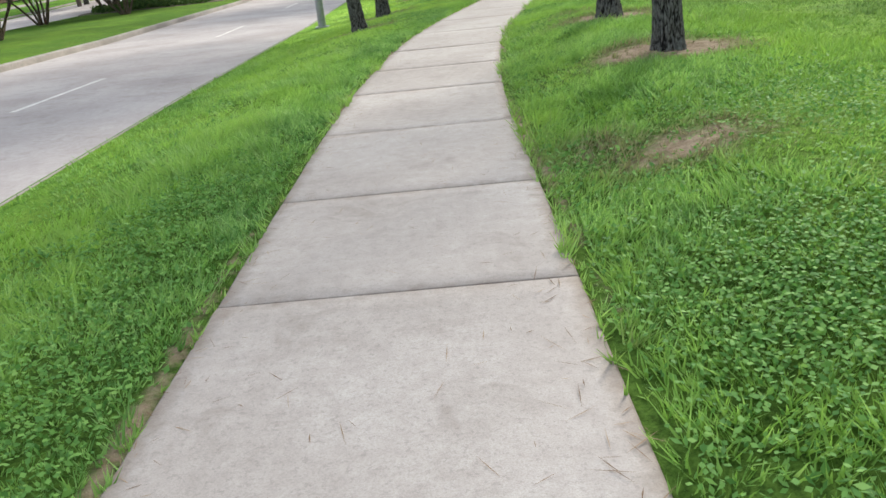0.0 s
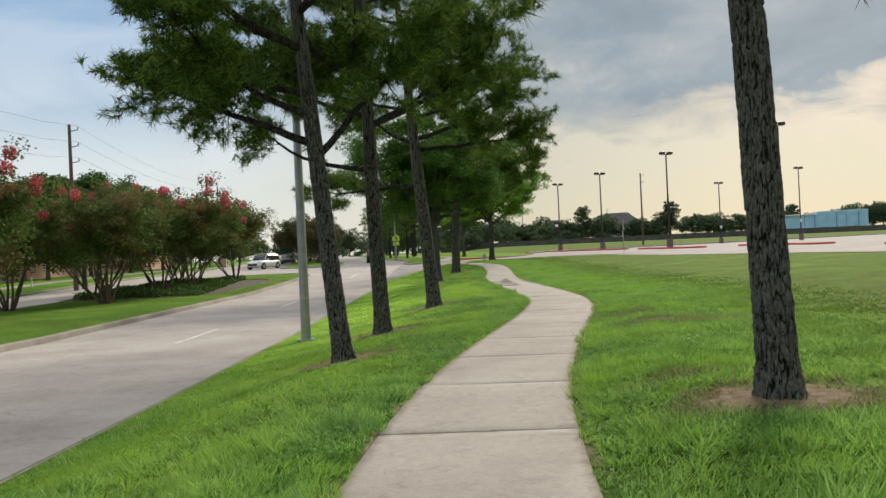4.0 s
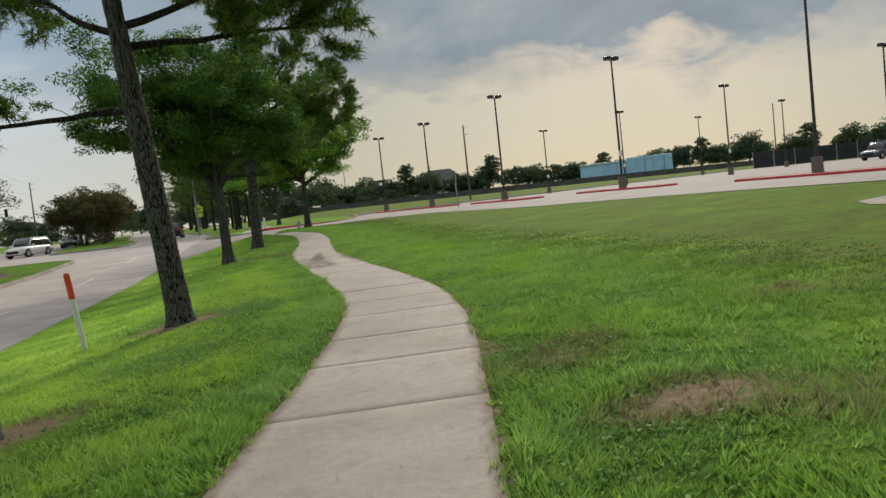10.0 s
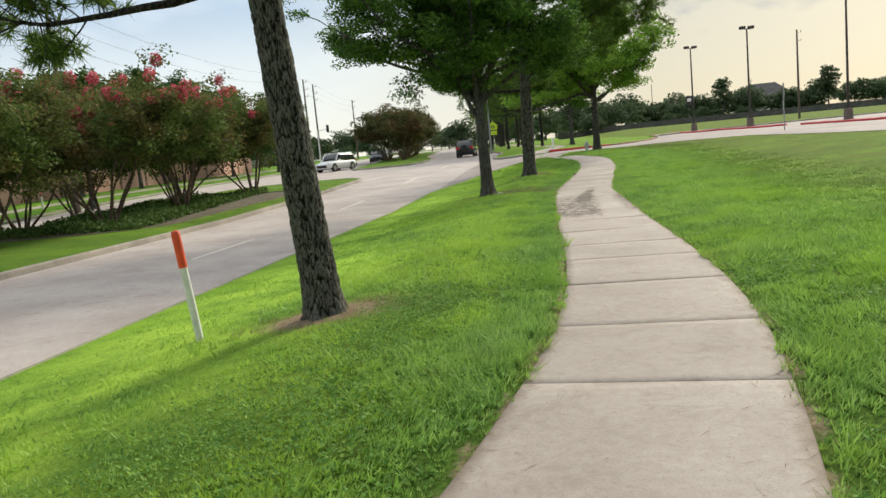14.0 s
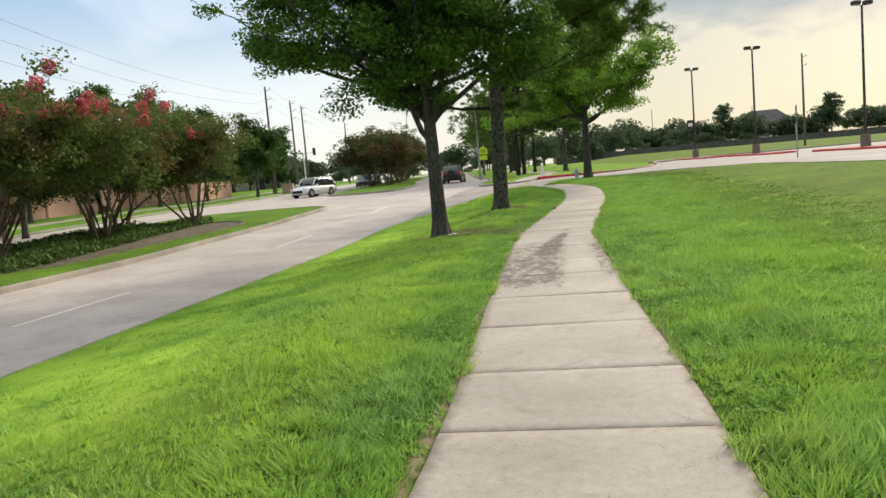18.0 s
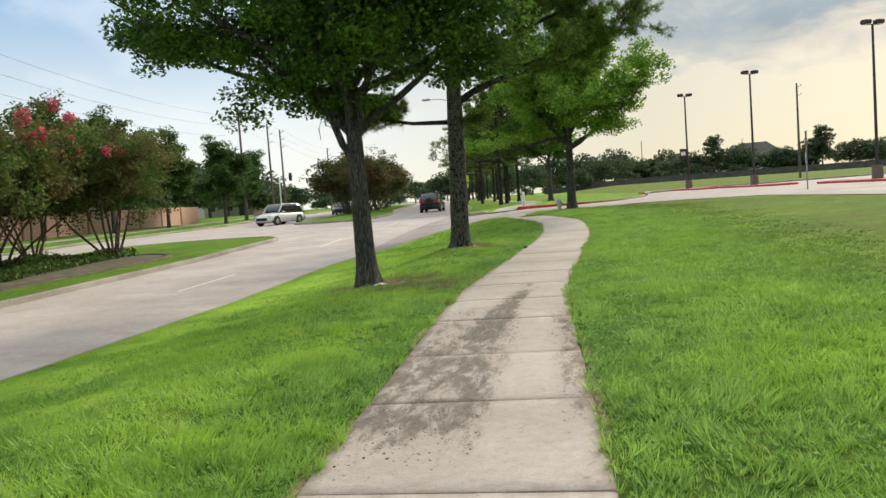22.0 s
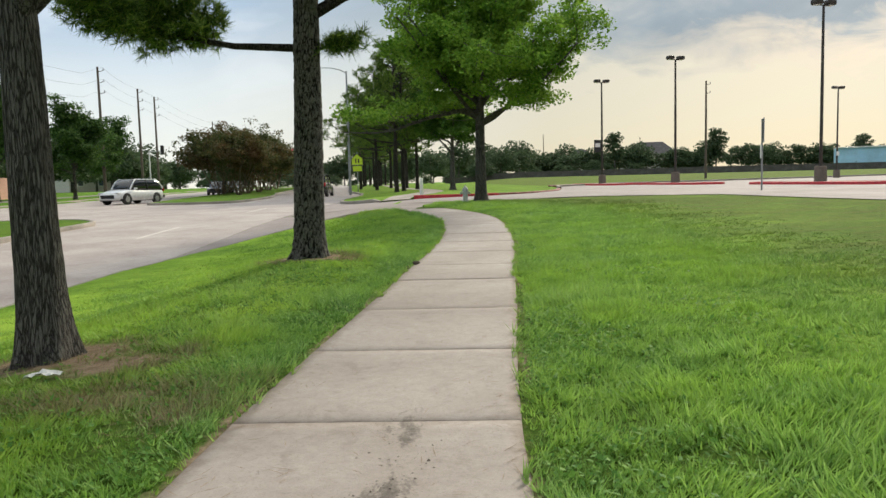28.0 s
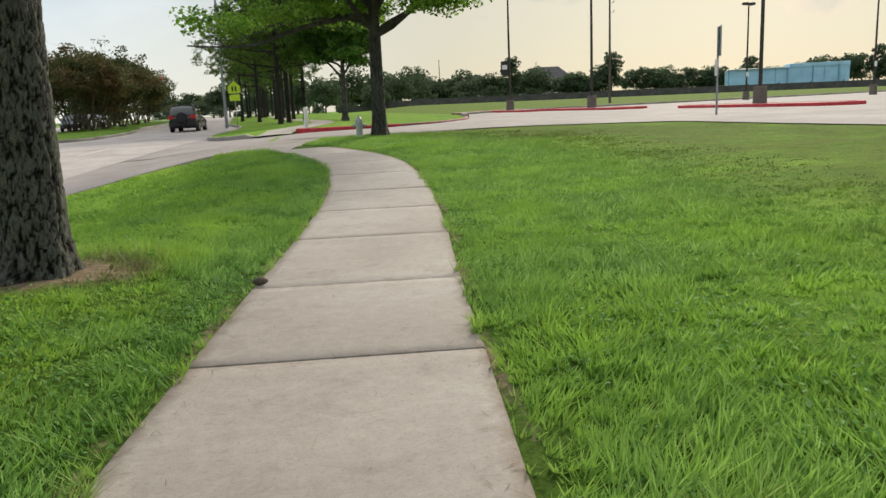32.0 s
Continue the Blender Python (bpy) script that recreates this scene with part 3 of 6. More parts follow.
def kerb_x(y):
    """The near edge of the verge, with its flare into the drive."""
    return -3.75 + np.interp(y, [52, 55, 57.5, 59.3, 60.5, 61.2, TIP], [0, 0.4, 1.3, 2.4, 3.4, 4.2, 4.6])


TONGUE_Y = (61.3, 62.9, 64.6, 65.9, 66.4)                  # the grass edge right of the apron
TONGUE_X = (1.7, 1.9, 2.4, 3.2, 5.2)


def paved_z(x, y):
    """The drive's apron: from the road up to the walk."""
    t = smooth(-3.75, 1.2, x - bend(y))
    return road_s(x, y) * (1 - t) + walk_z(y) * t


def ground_z(x, y):
    """Height of the ground sheet (grass level, and just under the paved parts)."""
    x, y = np.asarray(x, float), np.asarray(y, float)
    wx, zs, zl = walk_x(np.minimum(y, 67)), walk_z(y), lot_z(y)
    kx = np.where(y < TIP, kerb_x(y), -3.75 + bend(y))
    u = (wx - 0.8 - x) / np.maximum(wx - 0.8 - kx, 0.5)
    edge = paved_z(kx, y) + 0.085 - 0.06 * smooth(59.5, TIP, y)
    left = zs + (edge - zs) * smooth(0.12, 1.0, u)
    left = left + 0.17 * np.exp(-((x - 0.8) ** 2 / 2.5 + (y - 48.8) ** 2 / 6)) * smooth(0.0, 0.25, u)
    berm = np.interp(y, [0, 9, 16, 26, 60], [0.22, 0.24, 0.16, 0.06, 0.04])
    right = zs + berm * smooth(0.0, 1.3, x - wx - 0.8)
    right = right + (zl - right) * smooth(0.5, 17.0, x - wx)
    left = np.where(y >= TIP, paved_z(x, y) - 0.012, left)
    z = np.where(x > wx, right, left) - 0.014
    z = z - 0.12 * (1 - smooth(0.60, 0.74, np.abs(x - wx))) * (y < 61.4)
    far = road_z(y) + 0.14 + 0.25 * smooth(-29 + bend(y), -37 + bend(y), x)
    z = np.where(x < kx - 0.02, paved_z(x, y) - 0.05, z)
    z = z - 0.07 * (y > 61.3) * (y < 66.4) * (x > wx) * (x < np.interp(y, TONGUE_Y, TONGUE_X) - 0.05)
    z = np.where(x < -27.2 + bend(y), far, z)
    return z


def gz(x, y):
    return float(ground_z(x, y))


TREES_NEAR = ((2.26, 8.3), (2.5, 11.85), (-1.45, 17.2), (-1.2, 21.34), (-0.2, 27.1), (-0.17, 43.05), (0.85, 48.75))
BARE = ((1.5, 5.35, 0.55, 0.4, 0.62), (1.0, 5.7, 0.3, 0.35, 0.4), (2.05, 13.1, 0.6, 0.3, 0.4), (3.45, 18.35, 0.55, 0.34, 0.85), (3.9, 17.9, 1.1, 0.5, 0.30), (3.35, 20.2, 0.62, 0.75, 0.42), (3.0, 21.0, 0.3, 0.5, 0.5), (6.2, 21.0, 0.5, 0.35, 0.35),
        (1.0, 41.5, 0.7, 0.5, 0.5), (2.3, 4.2, 0.35, 0.25, 0.55), (0.15, 26.9, 0.9, 0.5, 0.5), (0.62, 42.5, 0.6, 0.42, 0.75), (1.55, 41.2, 0.3, 0.5, 0.45))


def bare(x, y, rim=True):
    """How bare the soil lies: rings of litter under the trees and worn spots."""
    d = np.zeros(np.shape(x))
    for cx, cy in TREES_NEAR:
        d = np.maximum(d, 1.1 * np.exp(-(((x - cx) / 0.74) ** 2 + ((y - cy) / 0.56) ** 2) ** 1.4))
    for cx, cy, a, b, s in BARE:
        d = np.maximum(d, s * 1.2 * np.exp(-(((x - cx) / a) ** 2 + ((y - cy) / b) ** 2)))
    if not rim:
        return d
    edge = np.abs(np.abs(x - walk_x(np.minimum(y, 67))) - 0.8)
    return np.maximum(d, 0.70 * np.exp(-(edge / 0.07) ** 2) * (y < 66))


def weary(x, y):
    """The field's tired, drier grass, away from the walk."""
    d = x - walk_x(np.minimum(y, 67))
    return smooth(2.0, 7.0, d) * np.interp(y, [0, 10, 17, 24, 34, 50, 90, 105], [0.75, 0.75, 1.0, 1.0, 0.85, 0.85, 1.0, 1.0])


def sun_tint(x, y):
    """Sunlit yellow-green put into the grass colour on the verge and beside the walk."""
    u = walk_x(np.minimum(y, 67)) - 0.8 - x
    return np.where(u > 0, smooth(0.1, 1.0, u) * np.interp(y, [0, 14, 18, 40, 46, 60], [0.5, 0.7, 1.1, 1.0, 1.0, 1.0]), 0.50 * smooth(-8.5, -1.2, u)) * smooth(-4.4, -2.6, x)


def spaced(*runs):
    return np.unique(np.round(np.concatenate([np.arange(a, b, s) for a, b, s in runs]), 4))


def set_attr(me, name, values):
    me.attributes.new(name, "FLOAT", "POINT").data.foreach_set("value", np.asarray(values, np.float32))


def sheet(xs, ys, height):
    gx, gy = np.meshgrid(xs, ys)
    v = np.stack([gx, gy, height(gx, gy)], -1).reshape(-1, 3)
    nx, ny = len(xs), len(ys)
    i = (np.arange(ny - 1)[:, None] * nx + np.arange(nx - 1)[None]).ravel()
    return v, np.stack([i, i + 1, i + nx + 1, i + nx], 1)


def lot_left(y):
    """The lot's edge towards the field, and the mouth of the drive."""
    return np.interp(y, [-60, 20, 33, 39, 46, 55, 62.5, 65.6, 66.3, 66.4, 72.8, 73.0, 75, 79, 85, 90, 95, 100, 110, 118, 128, 132], [23.5, 22.6, 21, 19.5, 17.5, 15, 12.0, 8.6, 5.5, -3.72, -3.72, 4.8, 6.9, 8.7, 9.7, 10.2, 10.8, 15.0, 34.0, 54.0, 75.0, 84.0])


def build_ground():
    xs = spaced((-1500, -300, 100), (-300, -60, 20), (-60, -12, 2), (-12, -4.2, 0.6), (-4.2, 8, 0.14), (8, 24, 0.8), (24, 80, 4), (80, 300, 20), (300, 1600, 100))
    xs = np.unique(np.concatenate([xs, [-3.86, -3.74, -27.25, -27.15]]))
    ys = spaced((-400, -40, 30), (-40, -2, 2), (-2, 60, 0.2), (60, 90, 0.5), (90, 160, 2.5), (160, 400, 20), (400, 2500, 150))
    v, f = sheet(xs, ys, lambda x, y: ground_z(x, y) - 0.07 * smooth(2.5, 6.5, x - lot_left(y)) * (y < 131) * (y > -58) * (x < 86))
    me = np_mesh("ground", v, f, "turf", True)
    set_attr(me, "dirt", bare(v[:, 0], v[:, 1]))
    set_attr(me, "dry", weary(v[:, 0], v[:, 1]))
    set_attr(me, "sun_tint", sun_tint(v[:, 0], v[:, 1]))
    # turf darkened near the walk, as if shaded by the blades
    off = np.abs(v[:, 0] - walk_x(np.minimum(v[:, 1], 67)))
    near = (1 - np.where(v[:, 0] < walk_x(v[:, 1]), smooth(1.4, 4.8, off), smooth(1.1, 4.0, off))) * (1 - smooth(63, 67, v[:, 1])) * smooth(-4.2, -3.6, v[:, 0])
    set_attr(me, "thatch_shade", np.maximum(near, 0.35 * (v[:, 0] < -20)))
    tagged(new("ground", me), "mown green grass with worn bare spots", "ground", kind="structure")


build_ground()


def strip(lefts, rights, ys, zf, lift=0.0, cols=9):
    """A surface between two edges, row by row; lefts and rights are functions of y."""
    t = np.linspace(0, 1, cols)[None]
    x = lefts(ys)[:, None] * (1 - t) + rights(ys)[:, None] * t
    y = np.repeat(ys[:, None], cols, 1)
    v = np.stack([x, y, zf(x, y) + lift], -1).reshape(-1, 3)
    i = (np.arange(len(ys) - 1)[:, None] * cols + np.arange(cols - 1)[None]).ravel()
    return v, np.stack([i, i + 1, i + cols + 1, i + cols], 1)


def build_roads():
    ys = spaced((-60, 90, 1.0), (90, 200, 4), (200, 900, 25))
    v, f = strip(lambda y: -27.2 + bend(y), lambda y: -3.75 + bend(y), ys, road_s)
    me = np_mesh("road", v, f, "road", True)
    tagged(new("road", me), "pale worn concrete road in two carriageways", "road", kind="structure")
    ys = spaced((-60, 20, 4), (20, 131.9, 0.5))
    v, f = strip(lot_left, lambda y: np.interp(y, [-60, 60, 120, 132], [110, 110, 90, 88]), ys, lambda x, y: np.maximum(ground_z(x, y) + 0.018, 0), 0.006, 44)
    me = np_mesh("parking_lot", v, f, "lot", True)
    ys = spaced((51.5, 66.5, 0.1))
    apron, fa = strip(lambda y: 0 * y - 3.76, lambda y: np.where(y < 61.3, kerb_x(y) + 0.1, np.interp(y, TONGUE_Y, TONGUE_X)), ys, paved_z, -0.006, 24)
    ys = spaced((72.5, 81.6, 0.3))
    corner, fc = strip(lambda y: 0 * y - 3.76, lambda y: np.interp(y, [72.5, 72.9, 73.4, 75.2, 77.5, 81], [1.0, -0.5, -1.1, -2.2, -3.1, -3.6]), ys, paved_z, -0.004, 12)
    apron, fa = np.concatenate([apron, corner]), np.concatenate([fa, fc + len(apron)])
    tagged(new("road_apron", np_mesh("road_apron", apron, fa, "lot", True)), "pale concrete apron joining the walk, the road and the drive", "drive", kind="structure")
    tagged(new("parking_lot", me), "empty pale concrete car park", "parking lot", kind="structure")


build_roads()


def kerb_line(name, xy, mat="kerb", w=0.18, up=0.15, zf=None):
    """A rounded kerb along a line on the road; w lies to its right hand."""
    xy = np.asarray(xy, float)
    d = np.gradient(xy, axis=0)
    d /= np.linalg.norm(d, axis=1, keepdims=True)
    nrm = np.stack([d[:, 1], -d[:, 0]], 1)
    z = zf(xy[:, 0], xy[:, 1]) if zf else road_s(xy[:, 0], xy[:, 1])
    prof = ((0, -0.2), (0.0, up - 0.035), (0.012, up - 0.01), (0.04, up), (w, up), (w, -0.2))
    rows = [np.concatenate([xy + nrm * a, (z + b)[:, None]], 1) for a, b in prof]
    v = np.stack(rows, 1).reshape(-1, 3)
    k = len(prof)
    i = (np.arange(len(xy) - 1)[:, None] * k + np.arange(k - 1)[None]).ravel()
    f = np.stack([i, i + k, i + k + 1, i + 1], 1)
    me = np_mesh(name, v, f[:, ::-1], mat)
    return me


def build_kerbs():
    y = spaced((-60, 50, 2), (50, 61.6, 0.3))
    me = kerb_line("kerb", np.stack([kerb_x(y), y], 1), w=0.08, up=0.075, zf=lambda a, b: np.minimum(paved_z(a, b), walk_z(b) - 0.05))
    tagged(new("kerb", me), "grey concrete kerb beside the verge", "kerb", kind="structure")
    y = spaced((-60, 160, 3), (160, 500, 20))
    me = kerb_line("kerb", np.stack([-27.2 + bend(y), y], 1)[::-1])
    tagged(new("kerb", me), "grey concrete kerb across the road", "kerb", kind="structure")
    y = spaced((85.5, 131.5, 1.0))
    me = kerb_line("kerb", np.stack([lot_left(y), y], 1)[::-1], zf=lambda a, b: ground_z(a, b) + 0.02)
    tagged(new("kerb", me), "dark weathered kerb along the car park's far edge", "kerb", kind="structure")


build_kerbs()


def island(name, outline, zf, label, category, top="turf", edge="kerb", up=0.15, mound=0.05, w=0.16):
    """A raised bed on the road: a kerb ring and its filling."""
    o = np.asarray(outline, float)
    ob = thing(name, label, category, kind="structure" if name == "median" else "")
    c = o.mean(0)
    ring = np.vstack([o, o[:1]])
    child("kerb_ring", kerb_line("kerb_ring", ring[::-1], edge, w, up, zf), ob)
    d = o - c
    inner = [c + d * k for k in (1.0, 0.8, 0.55, 0.3)]
    inner[0] = o - d / np.linalg.norm(d, axis=1, keepdims=True) * (w - 0.02)
    rows = [np.concatenate([q, (zf(q[:, 0], q[:, 1]) + up - 0.02 + mound * s)[:, None]], 1) for q, s in zip(inner, (0, 0.6, 0.9, 1))]
    n = len(o)
    v = np.concatenate(rows + [np.array([[c[0], c[1], float(zf(c[0], c[1])) + up - 0.02 + mound]])])
    f = []
    for r in range(3):
        for q in range(n):
            f.append((r * n + q, r * n + (q + 1) % n, (r + 1) * n + (q + 1) % n, (r + 1) * n + q))
    for q in range(n):
        f.append((3 * n + q, 3 * n + (q + 1) % n, 4 * n, 4 * n))
    me = bpy.data.meshes.new("bed")
    me.from_pydata(v.tolist(), [], [tuple(dict.fromkeys(q)) for q in f])
    me.materials.append(M[top])
    if top == "turf":
        set_attr(me, "dry", np.full(len(me.vertices), 0.45))
        set_attr(me, "thatch_shade", np.full(len(me.vertices), 0.35))
    child("bed", me, ob)
    return ob


def rounded(x0, x1, y0, y1, r, per=6, shift=None):
    pts = []
    for cx, cy, a0 in ((x1 - r, y1 - r, 0), (x0 + r, y1 - r, 90), (x0 + r, y0 + r, 180), (x1 - r, y0 + r, 270)):
        for k in range(per + 1):
            a = radians(a0 + 90 * k / per)
            pts.append((cx + r * math.cos(a), cy + r * math.sin(a)))
    out = []
    for i, p in enumerate(pts):        # more points along the straights
        q = pts[(i + 1) % len(pts)]
        n = max(1, int(math.dist(p, q) / 2.5))
        out += [(p[0] + (q[0] - p[0]) * k / n, p[1] + (q[1] - p[1]) * k / n) for k in range(n)]
    out = np.array(out)
    if shift:
        out[:, 0] += shift(out[:, 1])
    return out


zroad = lambda x, y: road_z(y)
island("median", rounded(-19.6, -10.0, -50, 66.5, 3.4), zroad, "grassed median with a concrete kerb", "median", mound=0.12)
island("median", rounded(-17.0, -10.8, 83.0, 190, 2.4, shift=bend), zroad, "far grassed median with a concrete kerb", "median", mound=0.12)

# far verge beyond the drive
def rise(x, y):
    """Height of the far verge, falling towards the road."""
    t = smooth(-3.7, 0.6, x - bend(y))
    ramp = 0.13 * (1 - smooth(72.5, 75.4, y)) * smooth(-0.95, -0.65, x) * (1 - smooth(0.95, 1.04, x))
    return np.maximum((road_z(y) + 0.12) * (1 - t) + (walk_z(y) + 0.12) * t, ground_z(x, y) + 0.05) - ramp


def verge_far():
    ys = spaced((72.6, 100, 0.4), (100, 400, 10))
    v, f = strip(lambda y: np.interp(y, [72.6, 73.4, 75.2, 77.5, 81], [-0.2, -1.3, -2.4, -3.3, -3.75]) + bend(y) + 0.1, lambda y: np.interp(y, [72.6, 73.0, 75, 79, 85, 100, 400], [4.4, 4.9, 6.8, 8.6, 9.6, 10.8, -30]), ys, rise, 0.0, 60)
    me = np_mesh("far_verge", v, f, "turf", True)
    set_attr(me, "dry", np.full(len(v), 0.4))
    set_attr(me, "sun_tint", np.full(len(v), 0.25))
    tagged(new("ground_far_verge", me), "grass verge beyond the drive", "verge", kind="structure")
    low = lambda x, y: rise(x, y) - 0.13
    t = np.linspace(0, 1, 12)
    edge = np.stack([np.interp(t, [0, 0.15, 0.4, 0.7, 1], [-0.7, -1.3, -2.4, -3.3, -3.75]), np.interp(t, [0, 0.15, 0.4, 0.7, 1], [72.9, 73.4, 75.2, 77.5, 81])], 1)
    tagged(new("kerb", kerb_line("kerb", np.vstack([edge, [(-3.75 + bend(np.float64(y)), y) for y in range(84, 240, 6)]]), zf=low)), "grey concrete kerb", "kerb", kind="structure")
    t = np.linspace(0, 1, 26)
    line = np.stack([np.interp(t, [0, 0.30, 0.45, 0.70, 1], [1.05, 4.8, 6.9, 8.7, 9.7]), np.interp(t, [0, 0.30, 0.45, 0.70, 1], [72.35, 72.75, 75, 79, 85.5])], 1)
    line[1:-1] = (line[:-2] + line[1:-1] + line[2:]) / 3
    tagged(new("kerb", kerb_line("kerb", line[:9][::-1], "red", 0.2, 0.19, zf=low)), "red painted fire-lane kerb", "kerb", kind="structure")
    tagged(new("kerb", kerb_line("kerb", line[8:][::-1], "fadedred", 0.2, 0.18, zf=low)), "kerb with faded, flaking red paint", "kerb", kind="structure")


verge_far()


def lane_dashes():
    k = 0
    for y0 in np.arange(1.0, 200, 11.6):
        ys = np.linspace(y0, y0 + 3.4, 5)
        v, f = strip(lambda y: -6.46 + bend(y), lambda y: -6.36 + bend(y), ys, road_s, 0.004)
        tagged(new("lane_mark", np_mesh("lane_mark", v, f, "paint_line")), "worn white painted lane dash on the road", "road marking", "lane dashes")


lane_dashes()

# ---- trees ----
def path_to(start, way, length, n, g, sag=0.0, lift=0.0, wobble=0.08):
    """A wandering line for a limb."""
    p, d = np.array(start, float), np.array(way, float)
    d /= np.linalg.norm(d)
    pts = [p.copy()]
    for k in range(n):
        d = d + g.normal(size=3) * wobble
        d[2] += -sag + (sag + lift) * 1.6 * k / n
        d /= np.linalg.norm(d)
        p = p + d * length / n
        pts.append(p.copy())
    return np.array(pts)


def trunk_mesh(name, pts, radii, mat, n=36, flute=0.05, seed=0, spread=0.16):
    """A trunk with a root flare and rough plates of bark."""
    p = np.asarray(pts, float)
    s = np.linspace(0, 1, len(p))
    m = int(np.clip(np.linalg.norm(p[-1] - p[0]) / 0.055, 12, 110))
    q = np.linspace(0, 1, m) ** 1.25
    p = np.stack([np.interp(q, s, p[:, k]) for k in range(3)], 1)
    r = np.interp(q, s, radii)
    v, f, _ = tube(p, r, n)
    v = v[:-2]
    ax = np.repeat(p, n, 0)
    out = v - ax
    for i in range(len(v)):
        c = v[i]
        a = math.atan2(out[i][1], out[i][0])
        h = c[2] - p[0][2]
        flare = 0.55 * math.exp(-max(h, 0) / spread) * (0.6 + 0.4 * math.cos(5 * a + seed))
        rough = noise.noise((math.cos(a) * 4.2 + seed, math.sin(a) * 4.2, h * 3.0)) * flute + noise.noise((math.cos(a) * 11, math.sin(a) * 11 + seed, h * 8.0)) * flute * 0.7
        v[i] = ax[i] + out[i] * (1 + flare + rough)
    return np_mesh(name, v, f, mat, True)


def plated_trunk(name, pts, radii, seed):
    """A pine trunk with modelled plates of bark, finest in the lower part."""
    p = np.asarray(pts, float)
    s = np.linspace(0, 1, len(p))
    h = np.concatenate([np.arange(0, 3.9, 0.016), np.arange(3.8, p[-1][2], 0.13)]) / p[-1][2]
    p = np.stack([np.interp(h, s, p[:, k]) for k in range(3)], 1)
    r = np.interp(h, s, radii)
    n = 104
    v, f, _ = tube(p, r, n)
    v = v[:-2]
    ax = np.repeat(p, n, 0)
    out = v - ax
    rad = np.repeat(r, n)
    ridge = np.ones(len(v))
    for i in range(len(v)):
        z = ax[i][2]
        a = math.atan2(out[i][1], out[i][0])
        c, q = math.cos(a), math.sin(a)
        flare = 0.50 * math.exp(-max(z, 0) / 0.15) * (0.6 + 0.4 * math.cos(5 * a + seed))
        big = noise.noise((c * 4.0 + seed, q * 4.0, z * 2.5)) * 0.05
        w = Vector((c * 5.2 + seed * 3, q * 5.2, z * 6.4))
        w += noise.noise_vector(w * 1.3) * 0.42
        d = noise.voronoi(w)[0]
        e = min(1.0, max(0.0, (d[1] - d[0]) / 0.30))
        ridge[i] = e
        fine = noise.noise((c * 16, q * 16 + seed, z * 38.0)) * 0.0035
        v[i] = ax[i] + out[i] * (1 + flare + big) + out[i] / rad[i] * ((e - 0.6) * 0.018 + fine) * min(1.0, rad[i] / 0.1)
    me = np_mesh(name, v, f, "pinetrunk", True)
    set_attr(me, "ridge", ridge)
    return me


